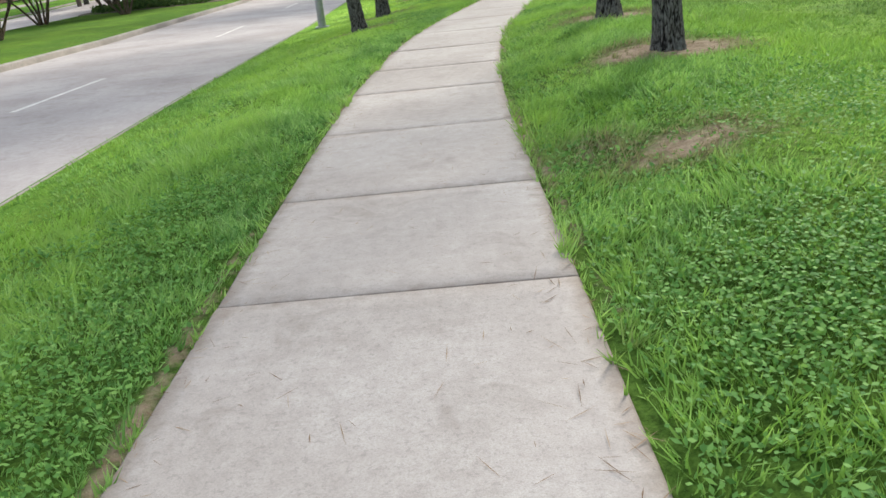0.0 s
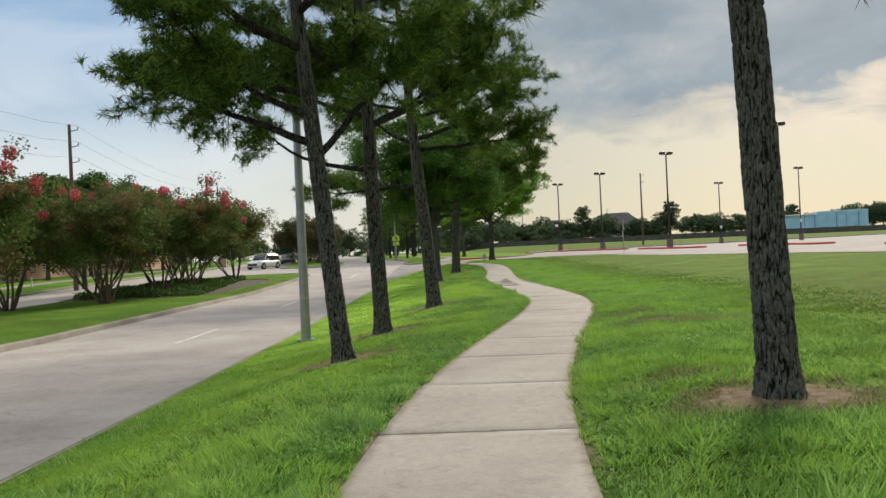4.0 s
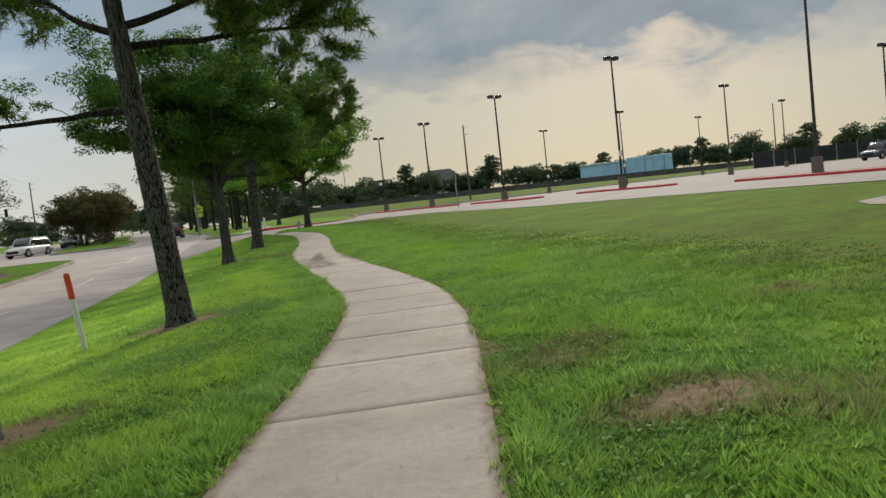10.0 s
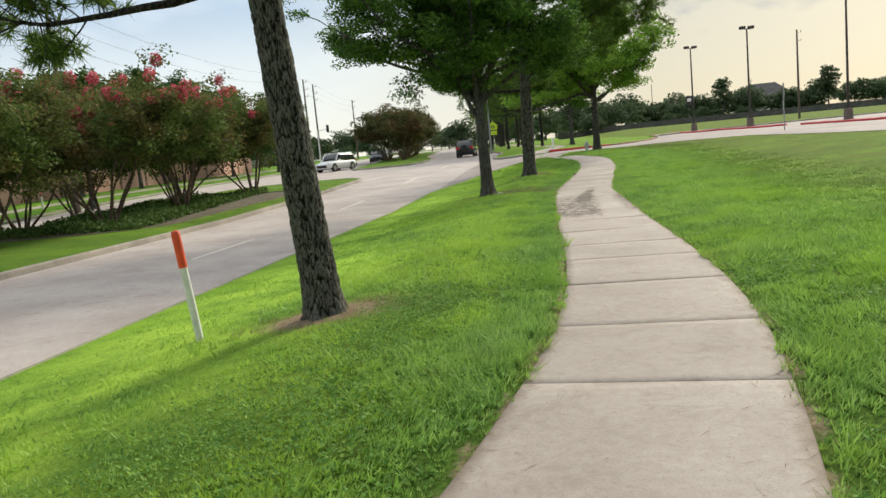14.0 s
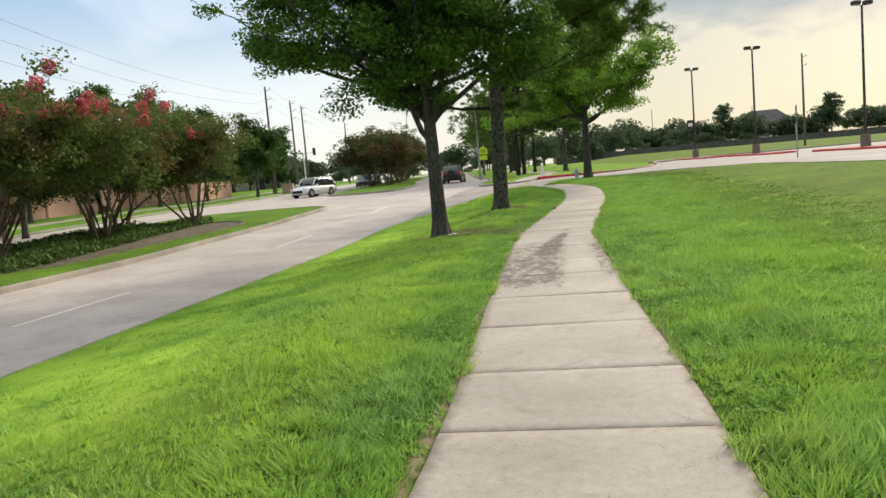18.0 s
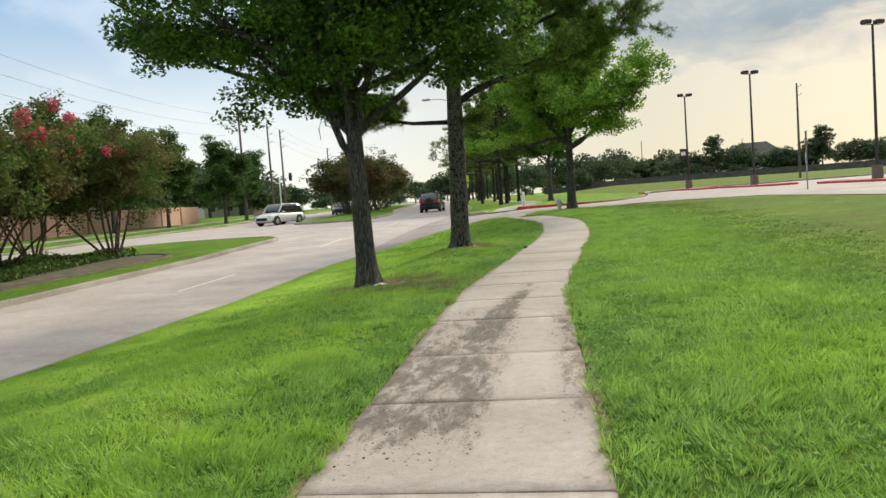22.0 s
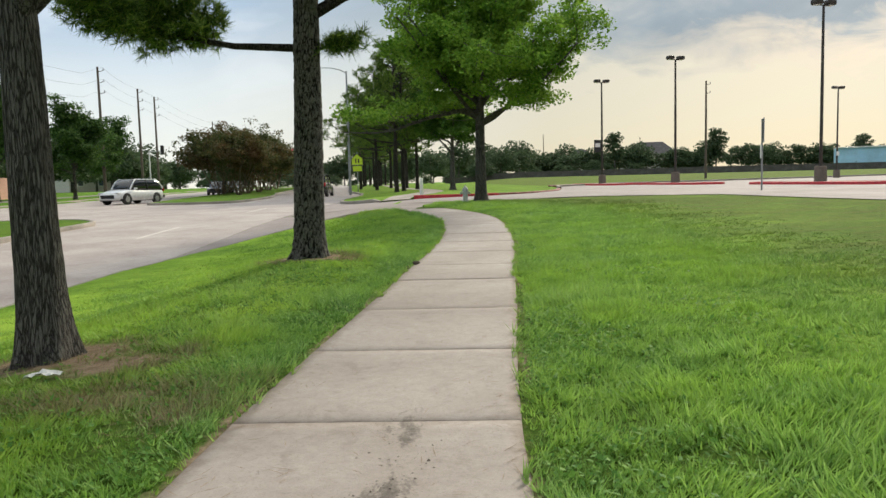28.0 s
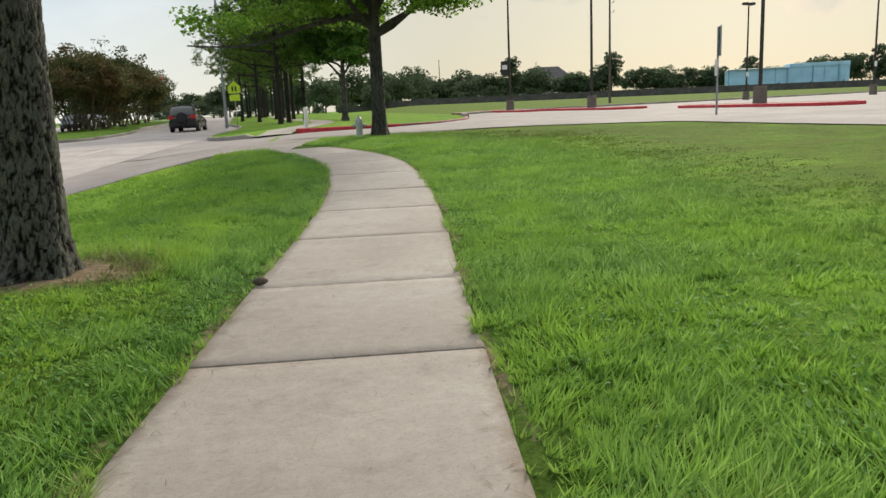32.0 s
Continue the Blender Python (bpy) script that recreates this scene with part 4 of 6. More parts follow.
def pine(at, height, radius, lean, seed, label, clear=3.2, reach=3.0, limbs=15, given=(), count=1.0, level=False):
    """A loblolly pine: bare rough trunk, spreading limbs, tufts of long needles."""
    g = np.random.default_rng(seed)
    x, y = at
    ob = thing("pine_tree", label, "tree", (x, y, gz(x, y) - 0.04), group="roadside pines")
    hs = np.linspace(0, 1, 14)
    wob = np.cumsum(g.normal(size=(14, 2)) * 0.022, 0)
    tp = np.stack([lean[0] * hs * height + wob[:, 0] * hs, lean[1] * hs * height + wob[:, 1] * hs, hs * height], 1)
    tr = np.interp(hs, [0, 0.06, 0.35, 0.75, 1], [radius * 1.08, radius, radius * 0.82, radius * 0.45, 0.03])
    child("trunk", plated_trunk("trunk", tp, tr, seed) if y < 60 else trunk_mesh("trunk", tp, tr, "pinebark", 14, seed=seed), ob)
    cs, ws = [], []
    plan = list(given)
    a = g.uniform(0, 6.28)
    for k in range(limbs):
        h = clear + (height - clear - 0.5) * ((k + 0.4) / limbs) ** 1.1
        a += 2.4 + g.normal() * 0.3
        top = (h - clear) / (height - clear)
        plan.append((h, math.degrees(a), reach * (1.0 - 0.62 * top) * g.uniform(0.75, 1.2), 0.12 + 0.5 * top))
    for h, az, ln, rise, *more in plan:
        start, mult = more or (0.34, 1.0)
        base = np.array([np.interp(h / height, hs, tp[:, k]) for k in range(3)])
        way = (math.sin(radians(az)), math.cos(radians(az)), rise)
        flat = level and bool(more)
        lp = path_to(base, way, ln, 9, g, 0.0 if flat else 0.03, 0.015 if flat else 0.10, 0.09)
        r0 = min(0.095, 0.020 + 0.014 * ln)
        me = tube_mesh("limb", lp, np.linspace(r0, 0.012, 10), "pinebark", 8)
        child("limb", me, ob)
        for j in range(int((6 + ln * 3.8) * mult)):
            t = g.uniform(start, 1.02)
            s = np.array([np.interp(t, np.linspace(0, 1, 10), lp[:, k]) for k in range(3)])
            sw = np.array(way) * 0.6 + g.normal(size=3) * 0.6 * np.array([1, 1, 0.45 if flat else 1]) + [0, 0, 0.34 if flat else 0.18]
            sl = ln * g.uniform(0.12, 0.24) if flat else ln * g.uniform(0.15, 0.31)
            sp = path_to(s, sw, sl, 5, g, 0.0, 0.08, 0.16)
            plan_twigs.append((sp, 0.010))
            for q in range(int(15 * count)):
                w = g.uniform(0.5, 1.05)
                c = np.array([np.interp(w, np.linspace(0, 1, 6), sp[:, k]) for k in range(3)]) + np.clip(g.normal(size=3), -1.5, 1.5) * [0.13, 0.13, 0.07]
                dd = sp[-1] - sp[0] + g.normal(size=3) * 0.30 * sl
                cs.append(c)
                ws.append(dd / (np.linalg.norm(dd) + 1e-6))
    v, f = joined(*[tube(p, np.linspace(r, 0.004, len(p)), 4)[:2] for p, r in plan_twigs])
    plan_twigs.clear()
    child("fine_branching", np_mesh("fine_branching", v, f, "pinebark"), ob, kind="stuff")
    v, f = tufts(cs, ws, 0.19, 0.0140, 28, seed) if y < 60 else tufts(cs, ws, 0.2, 0.032, 9, seed)
    child("needles", np_mesh("needles", v, f, "needle"), ob, kind="stuff")
    return ob


plan_twigs = []


def broadleaf(at, height, radius, lean, seed, label, fork=2.6, spread=4.2, limbs=7, leaf=0.12, leaves=42, low=0.25, group="shade trees", mats=("oakbark", "oakleaf"), name="oak_tree", skew=(0, 0), sink=0.04, base=None, detail=36, floor=0.0, given=(), spread_root=0.16, puffs=5, pad=1.0):
    """A broad-leaved shade tree: trunk, forked limbs, and a crown of leaf sprays with gaps."""
    g = np.random.default_rng(seed)
    x, y = at
    ob = thing(name, label, "tree", (x, y, (gz(x, y) if base is None else base) - sink), group=group)
    hs = np.linspace(0, 1, 9)
    th = fork + (height - fork) * 0.45
    tp = np.stack([lean[0] * hs * th, lean[1] * hs * th, hs * th], 1) + np.cumsum(g.normal(size=(9, 3)) * 0.02, 0) * hs[:, None]
    tr = np.interp(hs * th, [0, 0.3, fork, th], [radius * 1.12, radius, radius * 0.8, radius * 0.3])
    child("trunk", trunk_mesh("trunk", tp, tr, mats[0], detail, 0.03, seed, spread_root), ob)
    cs = []
    a = g.uniform(0, 6.28)
    plan = [(h, az, ln, rise) for h, az, ln, rise in given] + [None] * limbs
    for i, spec in enumerate(plan):
        k = max(0, i - len(given))
        h = fork + (th - fork) * (k / max(1, limbs - 1)) ** 1.2
        a += 2.4 + g.normal() * 0.25
        top = k / limbs
        if spec:
            h = spec[0]
        start = np.array([np.interp(h / th, hs, tp[:, q]) for q in range(3)])
        way = np.array((math.sin(a) + skew[0], math.cos(a) + skew[1], low + 1.3 * top + g.uniform(0, 0.3)))
        ln = spread * (1.08 - 0.25 * top) * g.uniform(0.85, 1.1)
        ln = min(ln, (height - h) * 1.5 + 1.2)
        if spec:
            way, ln = np.array((math.sin(radians(spec[1])), math.cos(radians(spec[1])), spec[3])), spec[2]
        lp = path_to(start, way, ln, 8, g, 0.0, 0.05, 0.13)
        r0 = radius * (0.42 - 0.15 * top)
        child("limb", tube_mesh("limb", lp, np.linspace(r0, 0.02, 9), mats[0], 10), ob)
        for j in range(13 if spec and ln > 5 else 9):
            t = g.uniform(0.25, 1.0)
            s = np.array([np.interp(t, np.linspace(0, 1, 9), lp[:, q]) for q in range(3)])
            sw = way / np.linalg.norm(way) * 0.7 + g.normal(size=3) * [0.8, 0.8, 0.55] + [0, 0, 0.02]
            sp = path_to(s, sw, ln * g.uniform(0.20, 0.36), 5, g, 0.0, 0.02, 0.2)
            if sp[-1][2] < floor - 0.6:
                continue
            plan_twigs.append((sp, 0.018))
            for q in range(puffs):
                w = g.uniform(0.3, 1.0)
                c = np.array([np.interp(w, np.linspace(0, 1, 6), sp[:, m]) for m in range(3)]) + g.normal(size=3) * 0.20
                if c[2] < floor - 0.16 * max(0, math.hypot(c[0], c[1]) - 2.0):
                    continue
                r = g.uniform(0.30, 0.62) * pad
                cs.append(c + ball(g, int(leaves * (r / pad / 0.46) ** 2)) * [r, r, r * 0.46])
    v, f = joined(*[tube(p, np.linspace(r, 0.006, len(p)), 4)[:2] for p, r in plan_twigs])
    plan_twigs.clear()
    child("fine_branching", np_mesh("fine_branching", v, f, mats[0]), ob, kind="stuff")
    v, f = foliage(np.concatenate(cs), leaf, leaf * 0.6, seed)
    child("leaves", np_mesh("leaves", v, f, mats[1]), ob, kind="stuff")
    return ob


def myrtle(seed, label, height=5.2, pink=0.5, lean=(0, 0), leaf="myrtleleaf"):
    """A crepe myrtle: a sheaf of smooth stems and a vase-shaped crown with blossom on top."""
    g = np.random.default_rng(seed)
    ob = thing("crepe_myrtle", label, "tree", group="crepe myrtles on the median")
    cs, fl = [], []
    for k in range(7):
        a = 6.28 * k / 7 + g.uniform(-0.3, 0.3)
        s = (0.14 * math.sin(a), 0.14 * math.cos(a), -0.05)
        o = g.uniform(0.25, 0.62)
        sp = path_to(s, (o * math.sin(a) + lean[0], o * math.cos(a) + lean[1], 1.0), height * g.uniform(0.62, 0.8), 9, g, 0.0, 0.02, 0.09)
        child("stem", tube_mesh("stem", sp, np.linspace(0.055, 0.018, 10), "myrtlebark", 7), ob)
        for j in range(12):
            t = g.uniform(0.62, 1.0)
            b = np.array([np.interp(t, np.linspace(0, 1, 10), sp[:, q]) for q in range(3)])
            tw = path_to(b, np.array((math.sin(a), math.cos(a), 0.7)) * 0.5 + g.normal(size=3) * 0.6, height * g.uniform(0.15, 0.27), 4, g, 0, 0.08, 0.2)
            plan_twigs.append((tw, 0.012))
            for q in range(4):
                c = tw[g.integers(1, 5)] + g.normal(size=3) * 0.22
                cs.append(c + ball(g, 84 if leaf == "myrtleleaf" else 34) * g.uniform(0.40, 0.66) * [1, 1, 0.62])
            if tw[-1][2] > height * 0.60 and g.uniform() < pink:
                fl.append(tw[-1] + [0, 0, 0.12] + ball(g, 170) * [0.21, 0.21, 0.25])
    v, f = joined(*[tube(p, np.linspace(r, 0.005, len(p)), 4)[:2] for p, r in plan_twigs])
    plan_twigs.clear()
    child("fine_branching", np_mesh("fine_branching", v, f, "myrtlebark"), ob, kind="stuff")
    v, f = foliage(np.concatenate(cs), *((0.125, 0.07) if leaf == "myrtleleaf" else (0.20, 0.11)), seed, 0.9)
    child("leaves", np_mesh("leaves", v, f, leaf), ob, kind="stuff")
    if fl:
        v, f = scatter(np.concatenate(fl), 0.085, 0.065, seed)
        child("blossoms", np_mesh("blossoms", v, f, "blossom"), ob, "crimson-pink blossom heads", kind="stuff")
    return ob


pine((2.26, 8.3), 10.5, 0.120, (-0.060, 0.01), 11, "tall pine with rough dark bark in a ring of litter", 4.6, 2.6, 12)
pine((2.5, 11.85), 10.5, 0.137, (-0.045, 0.0), 12, "tall pine with rough dark bark by the walk", 4.1, 2.8, 13, ((3.62, -95, 2.7, 0.06, 0.5, 1.3), (4.05, 85, 2.2, 0.04, 0.30, 1.2), (4.3, -60, 2.6, 0.15, 0.5, 1.0)))
pine((-1.45, 17.2), 10.0, 0.135, (-0.10, 0.0), 13, "forked pine with spreading limbs on the verge", 4.5, 3.2, 16, ((3.0, 70, 2.8, 1.2, 0.5, 1.4), (3.2, -80, 3.1, 0.50, 0.40, 2.0), (3.9, -60, 2.8, 0.4, 0.4, 1.8), (3.6, -110, 2.6, 0.45, 0.4, 1.8), (4.2, -25, 2.6, 0.4, 0.4, 1.6)))
pine((-1.2, 21.34), 10.5, 0.155, (-0.03, 0.0), 14, "tall pine with dark furrowed bark on the verge", 4.8, 3.2, 16, ((3.3, -85, 2.6, 0.25, 0.75, 0.6), (4.2, 95, 3.0, 0.4, 0.4, 1.7), (4.2, 60, 3.0, 0.3, 0.4, 1.7), (4.4, -70, 2.6, 0.4, 0.4, 1.5)))
pine((-0.21, 27.13), 11.0, 0.184, (-0.075, 0.0), 15, "leaning pine with dark furrowed bark on the verge", 5.2, 3.3, 17, ((3.4, -88, 2.9, 0.05, 0.55, 0.8), (4.4, 80, 3.4, 0.25, 0.36, 1.8), (4.7, 100, 3.6, 0.35, 0.36, 1.8), (4.6, -60, 3.0, 0.3, 0.4, 1.6)))
broadleaf((-0.17, 43.05), 8.8, 0.188, (-0.02, 0.0), 23, "grey-barked oak with a low fork and wide green crown", 2.7, 4.1, 13, 0.094, 165, 0.95, floor=3.3, puffs=4, pad=1.1, spread_root=0.26, given=((2.35, -88, 3.4, 1.7), (3.7, -72, 5.2, 0.40), (3.8, -112, 5.0, 0.42), (4.3, -90, 5.4, 0.40), (2.7, -40, 5.0, 1.5), (2.8, 70, 4.6, 1.4), (3.6, 80, 4.2, 0.42), (3.0, 170, 4.5, 1.2)))
pine((0.85, 48.75), 10.5, 0.232, (0.022, 0.0), 16, "dark pine with one long limb over the road", 4.3, 3.0, 17, ((3.25, -85, 3.3, 0.10, 0.42, 3.6), (3.7, 85, 6.0, 0.52, 0.45, 1.5), (4.3, 110, 3.6, 0.5, 0.45, 1.4), (4.4, -60, 2.8, 0.35, 0.4, 1.6), (5.0, 90, 4.8, 0.42, 0.35, 2.0), (5.6, 65, 4.8, 0.45, 0.35, 2.0), (6.0, 115, 4.4, 0.5, 0.35, 1.8), (5.4, -100, 3.2, 0.5, 0.4, 1.5), (3.2, 70, 0.7, 0.1, 0.4, 0.6)), level=True)
broadleaf((4.0, 64.7), 8.6, 0.205, (0.0, 0.0), 24, "rounded bright green shade tree beside the hydrant", 2.8, 4.5, 18, 0.13, 88, 0.60, puffs=5, pad=1.08, floor=3.4, spread_root=0.25, mats=("oakbark", "brightleaf"), name="shade_tree", skew=(0.10, 0), given=((2.8, 80, 4.9, 0.72), (3.0, -75, 4.2, 0.62), (3.3, -100, 5.2, 0.42), (3.6, -125, 4.8, 0.48), (3.7, -60, 5.0, 0.45), (3.4, 165, 4.0, 0.6)))

broadleaf((15.6, 19.4), 9.0, 0.2, (0, 0), 27, "large shade tree out in the field", 3.2, 4.4, 10, 0.17, 50, 0.6)

# far verge: a row of slim pines and two shade trees
def far_row():
    g = np.random.default_rng(5)
    first = pine((-1.2, 96.0), 10.5, 0.15, (-0.01, 0), 31, "slim pine in the far roadside row", 3.6, 4.2, 20, (), 0.62)
    second = pine((-0.4, 101.0), 11.5, 0.15, (0.0, 0), 32, "slim pine in the far roadside row", 4.0, 4.0, 20, (), 0.62)
    for k in range(21):
        y = 93 + 4.3 * k + g.uniform(-1, 1)
        x = (-2.0 if k % 3 == 0 else 0.4) + bend(np.float64(y)) * 0.92 + g.uniform(-0.9, 1.3)
        z = float(rise(x, y)) - 0.04
        copy_thing(first if k % 2 else second, pose(x, y, z, 0, 0, g.uniform(0, 360)))
    for ob in (first, second):
        ob.location.z = float(rise(ob.location.x, ob.location.y)) - 0.04
    broadleaf((2.7, 93.0), 8.0, 0.2, (0, 0), 33, "grey-barked shade tree on the far verge", 2.7, 3.9, 11, 0.18, 80, 0.5, base=0.68, detail=16, pad=1.2)


far_row()

def build_myrtles():
    g = np.random.default_rng(3)
    kinds = [myrtle(41, "crepe myrtle with crimson blossom on bare stems", 6.6, pink=0.95), myrtle(42, "crepe myrtle with thin blossom and olive leaves", 6.2, pink=0.70),
             myrtle(43, "crepe myrtle with dark olive leaves, little blossom", 6.7, pink=0.12),
             myrtle(44, "crepe myrtle with rusty red leaves and old blossom", 6.3, pink=0.04, leaf="rustleaf")]
    spots = ((-14.4, 44.6, 0, 1.12), (-14.6, 50.4, 0, 1.1), (-13.7, 56.0, 2, 1.0), (-20.0, 50.8, 1, 1.0), (-17.9, 57.0, 2, 1.0), (-17.6, 44.1, 1, 0.95), (-16.2, 53.0, 0, 0.98),
             (-17.5, 36.5, 1, 1.0), (-14.6, 38.8, 2, 1.0), (-15.0, 28.0, 0, 1.0))
    z = lambda x, y: float(road_z(y)) + 0.22
    for k, (x, y, m, s) in enumerate(spots):
        ob = copy_thing(kinds[m], pose(x, y, z(x, y), 0, 0, g.uniform(0, 360)))
        ob.scale = (s, s, s * 0.94)
    for y, x, m in ((103, -15.6, 3), (106, -13.4, 3), (110, -15.6, 3), (114, -13.0, 3), (119, -14.6, 3), (125, -13.2, 3), (131, -14.6, 2), (138, -13.6, 3)):
        ob = copy_thing(kinds[m], pose(x + float(bend(np.float64(y))), y, z(x, y), 0, 0, g.uniform(0, 360)))
        ob.scale = (1.25, 1.25, 1.05)
        tagged(ob, "crepe myrtle with olive and rusty leaves on the far median", group="crepe myrtles on the far median")
    for ob, (x, y) in zip(kinds, ((-16.0, 20.0), (-14.0, 12.0), (-17.0, 4.0), (-15.4, 100.0))):
        ob.matrix_basis = pose(x, y, z(x, y))


build_myrtles()


def far_tree(seed, name, label, height, width, leaf=0.52, count=2700, squash=0.75):
    g = np.random.default_rng(seed)
    ob = thing(name, label, "tree", group="distant trees")
    child("trunk", tube_mesh("trunk", [(0, 0, -0.3), (0.05, 0, height * 0.3), (0, 0.1, height * 0.7)], [0.22, 0.17, 0.08], "oakbark", 8), ob)
    cs = []
    for k in range(64):
        a, r = g.uniform(0, 6.28), width / 2 * math.sqrt(g.uniform(0.0, 0.8))
        top = math.sqrt(max(0.06, 1 - (2 * r / width) ** 2 * squash))
        h = height * (0.10 + 0.80 * g.uniform(0.15, 1) ** 0.7 * top)
        q = g.uniform(0.11, 0.19) * width
        cs.append(np.array([r * math.sin(a), r * math.cos(a), h]) + ball(g, count // 64) * [q, q, q * 0.62])
    v, f = foliage(np.concatenate(cs), leaf, leaf * 0.66, seed, 0.9)
    child("crown", np_mesh("crown", v, f, "farleaf"), ob, kind="stuff")
    return ob


def build_far_trees():
    g = np.random.default_rng(9)
    kinds = [far_tree(51, "tree", "distant dark green broad-leaved tree", 9.0, 9.0), far_tree(52, "tree", "distant dark green round tree", 7.5, 8.0), far_tree(53, "tree", "distant tall ragged pine", 12.0, 5.5, squash=0.4)]
    spots = []
    for k in range(92):                                   # skyline behind the car park
        t = k / 91
        x, y = 8 + 235 * t, 262 - 105 * t ** 1.4
        s = g.uniform(0.82, 1.15) * (1.0 if k % 9 else 1.2)
        spots.append((x + g.uniform(-3, 3), y + g.uniform(-4, 12), 2 if (k % 11 == 5) else int(g.integers(0, 2)), s))
    for k in range(26):                                   # across the road, behind the wall
        y = 40 + 7.2 * k + g.uniform(-2, 2)
        spots.append((-46 + float(bend(np.float64(y))) + g.uniform(-6, 2), y, int(g.integers(0, 2)), g.uniform(0.95, 1.4)))
    for k in range(34):                                   # where the road vanishes
        spots.append((-112 + 4.6 * k + g.uniform(-2, 2), 268 + g.uniform(-16, 30), int(g.integers(0, 2)), g.uniform(0.9, 1.3)))
    for x, y, s in ((-16, 205, 0.95), (-9, 212, 1.1), (-3, 200, 0.9), (3, 214, 1.15), (8, 204, 0.8), (13, 216, 1.0), (18, 222, 0.8)):
        spots.append((x, y, int(g.integers(0, 2)), s))    # between the trunks of the far row
    for k in range(40):                                   # undergrowth along their feet
        spots.append((-116 + 4.4 * k + g.uniform(-2, 2), 246 + g.uniform(-6, 6), int(g.integers(0, 2)), g.uniform(0.36, 0.6)))
    for x, y, m, s in spots:
        ob = copy_thing(kinds[m], pose(x, y, gz(x, y) - (0.1 if s > 0.7 else 0.5), 0, 0, g.uniform(0, 360)))
        ob.scale = (s, s, s * g.uniform(0.85, 1.1))
    for ob, x in zip(kinds, (-60, -75, -90)):
        ob.matrix_basis = pose(x, 30, gz(x, 30) - 0.1)
    for x, y, h in ((-34.5, 116, 8.5), (-31.5, 104, 9.5), (-33.0, 95, 11.5), (-33.5, 87, 12.0), (-34.0, 79, 11.5), (-34, 71, 10.5), (-25.6, 60, 8.0), (-33.5, 58, 7.5), (-33.5, 48, 7.5)):
        ob = broadleaf((x, y), h, 0.17, (0, 0), int(60 + y), "dark green street tree on the far verge", 2.3, 4.0, 11, 0.24, 44, 0.5, "street trees across the road", ("oakbark", "darkleaf"), detail=14, pad=1.5, floor=2.4)


build_far_trees()


def median_bed():
    """Low planting round the crepe myrtles."""
    g = np.random.default_rng(77)
    z = lambda x, y: road_z(y) + 0.30
    island("planting_bed", rounded(-18.9, -11.2, 41.5, 57.5, 2.2), lambda x, y: road_z(y) + 0.13, "dark mulch planting bed with low ground cover", "planting bed", "mulch", "mulch", 0.14, 0.12, 0.3)
    x, y = g.uniform(-18.6, -11.6, 26000), g.uniform(42, 57, 26000)
    keep = np.abs(x + 15.4 + 0.12 * (y - 49)) < 3.1
    c = np.stack([x, y, z(x, y) + g.uniform(-0.02, 0.33, len(x)) * (np.sin(x * 1.9) * np.sin(y * 1.3) * 0.4 + 0.75)], 1)[keep]
    v, f = scatter(c, 0.16, 0.07, 5, -0.5)
    tagged(new("ground_cover", np_mesh("ground_cover", v, f, "cover")), "low dark green ground cover under the crepe myrtles", "shrubs", kind="stuff")


median_bed()

# ---- the car park ----
def lot_lamp():
    ob = thing("parking_lamp", "tall dark bronze twin-head lamp on a concrete base", "street lamp", group="car park lamps")
    bm = rod([(0, 0, -0.2), (0, 0, 0.8), (0, 0, 0.86)], [0.30, 0.28, 0.25], 20)
    part("base", bm, "concrete_base", ob, "round concrete base")
    part("pole", rod([(0, 0, 0.84), (0, 0, 5), (0, 0, 9.1)], [0.085, 0.075, 0.06], 12), "dark_metal", ob)
    part("base_plate", box(0.34, 0.34, 0.03, (0, 0, 0.86), 0.006), "dark_metal", ob)
    part("arm", rod([(-0.36, 0, 9.12), (0.36, 0, 9.12)], [0.035, 0.035], 8), "dark_metal", ob)
    for s in (-1, 1):
        bm = box(0.46, 0.42, 0.28, (s * 0.40, 0, 9.12), 0.09)
        head = part("lamp_head", bm, "dark_metal", ob)
        part("lens", box(0.32, 0.30, 0.02, (s * 0.40, 0, 9.104), 0.004), "headlamp", head, "clear flat lens")
    return ob


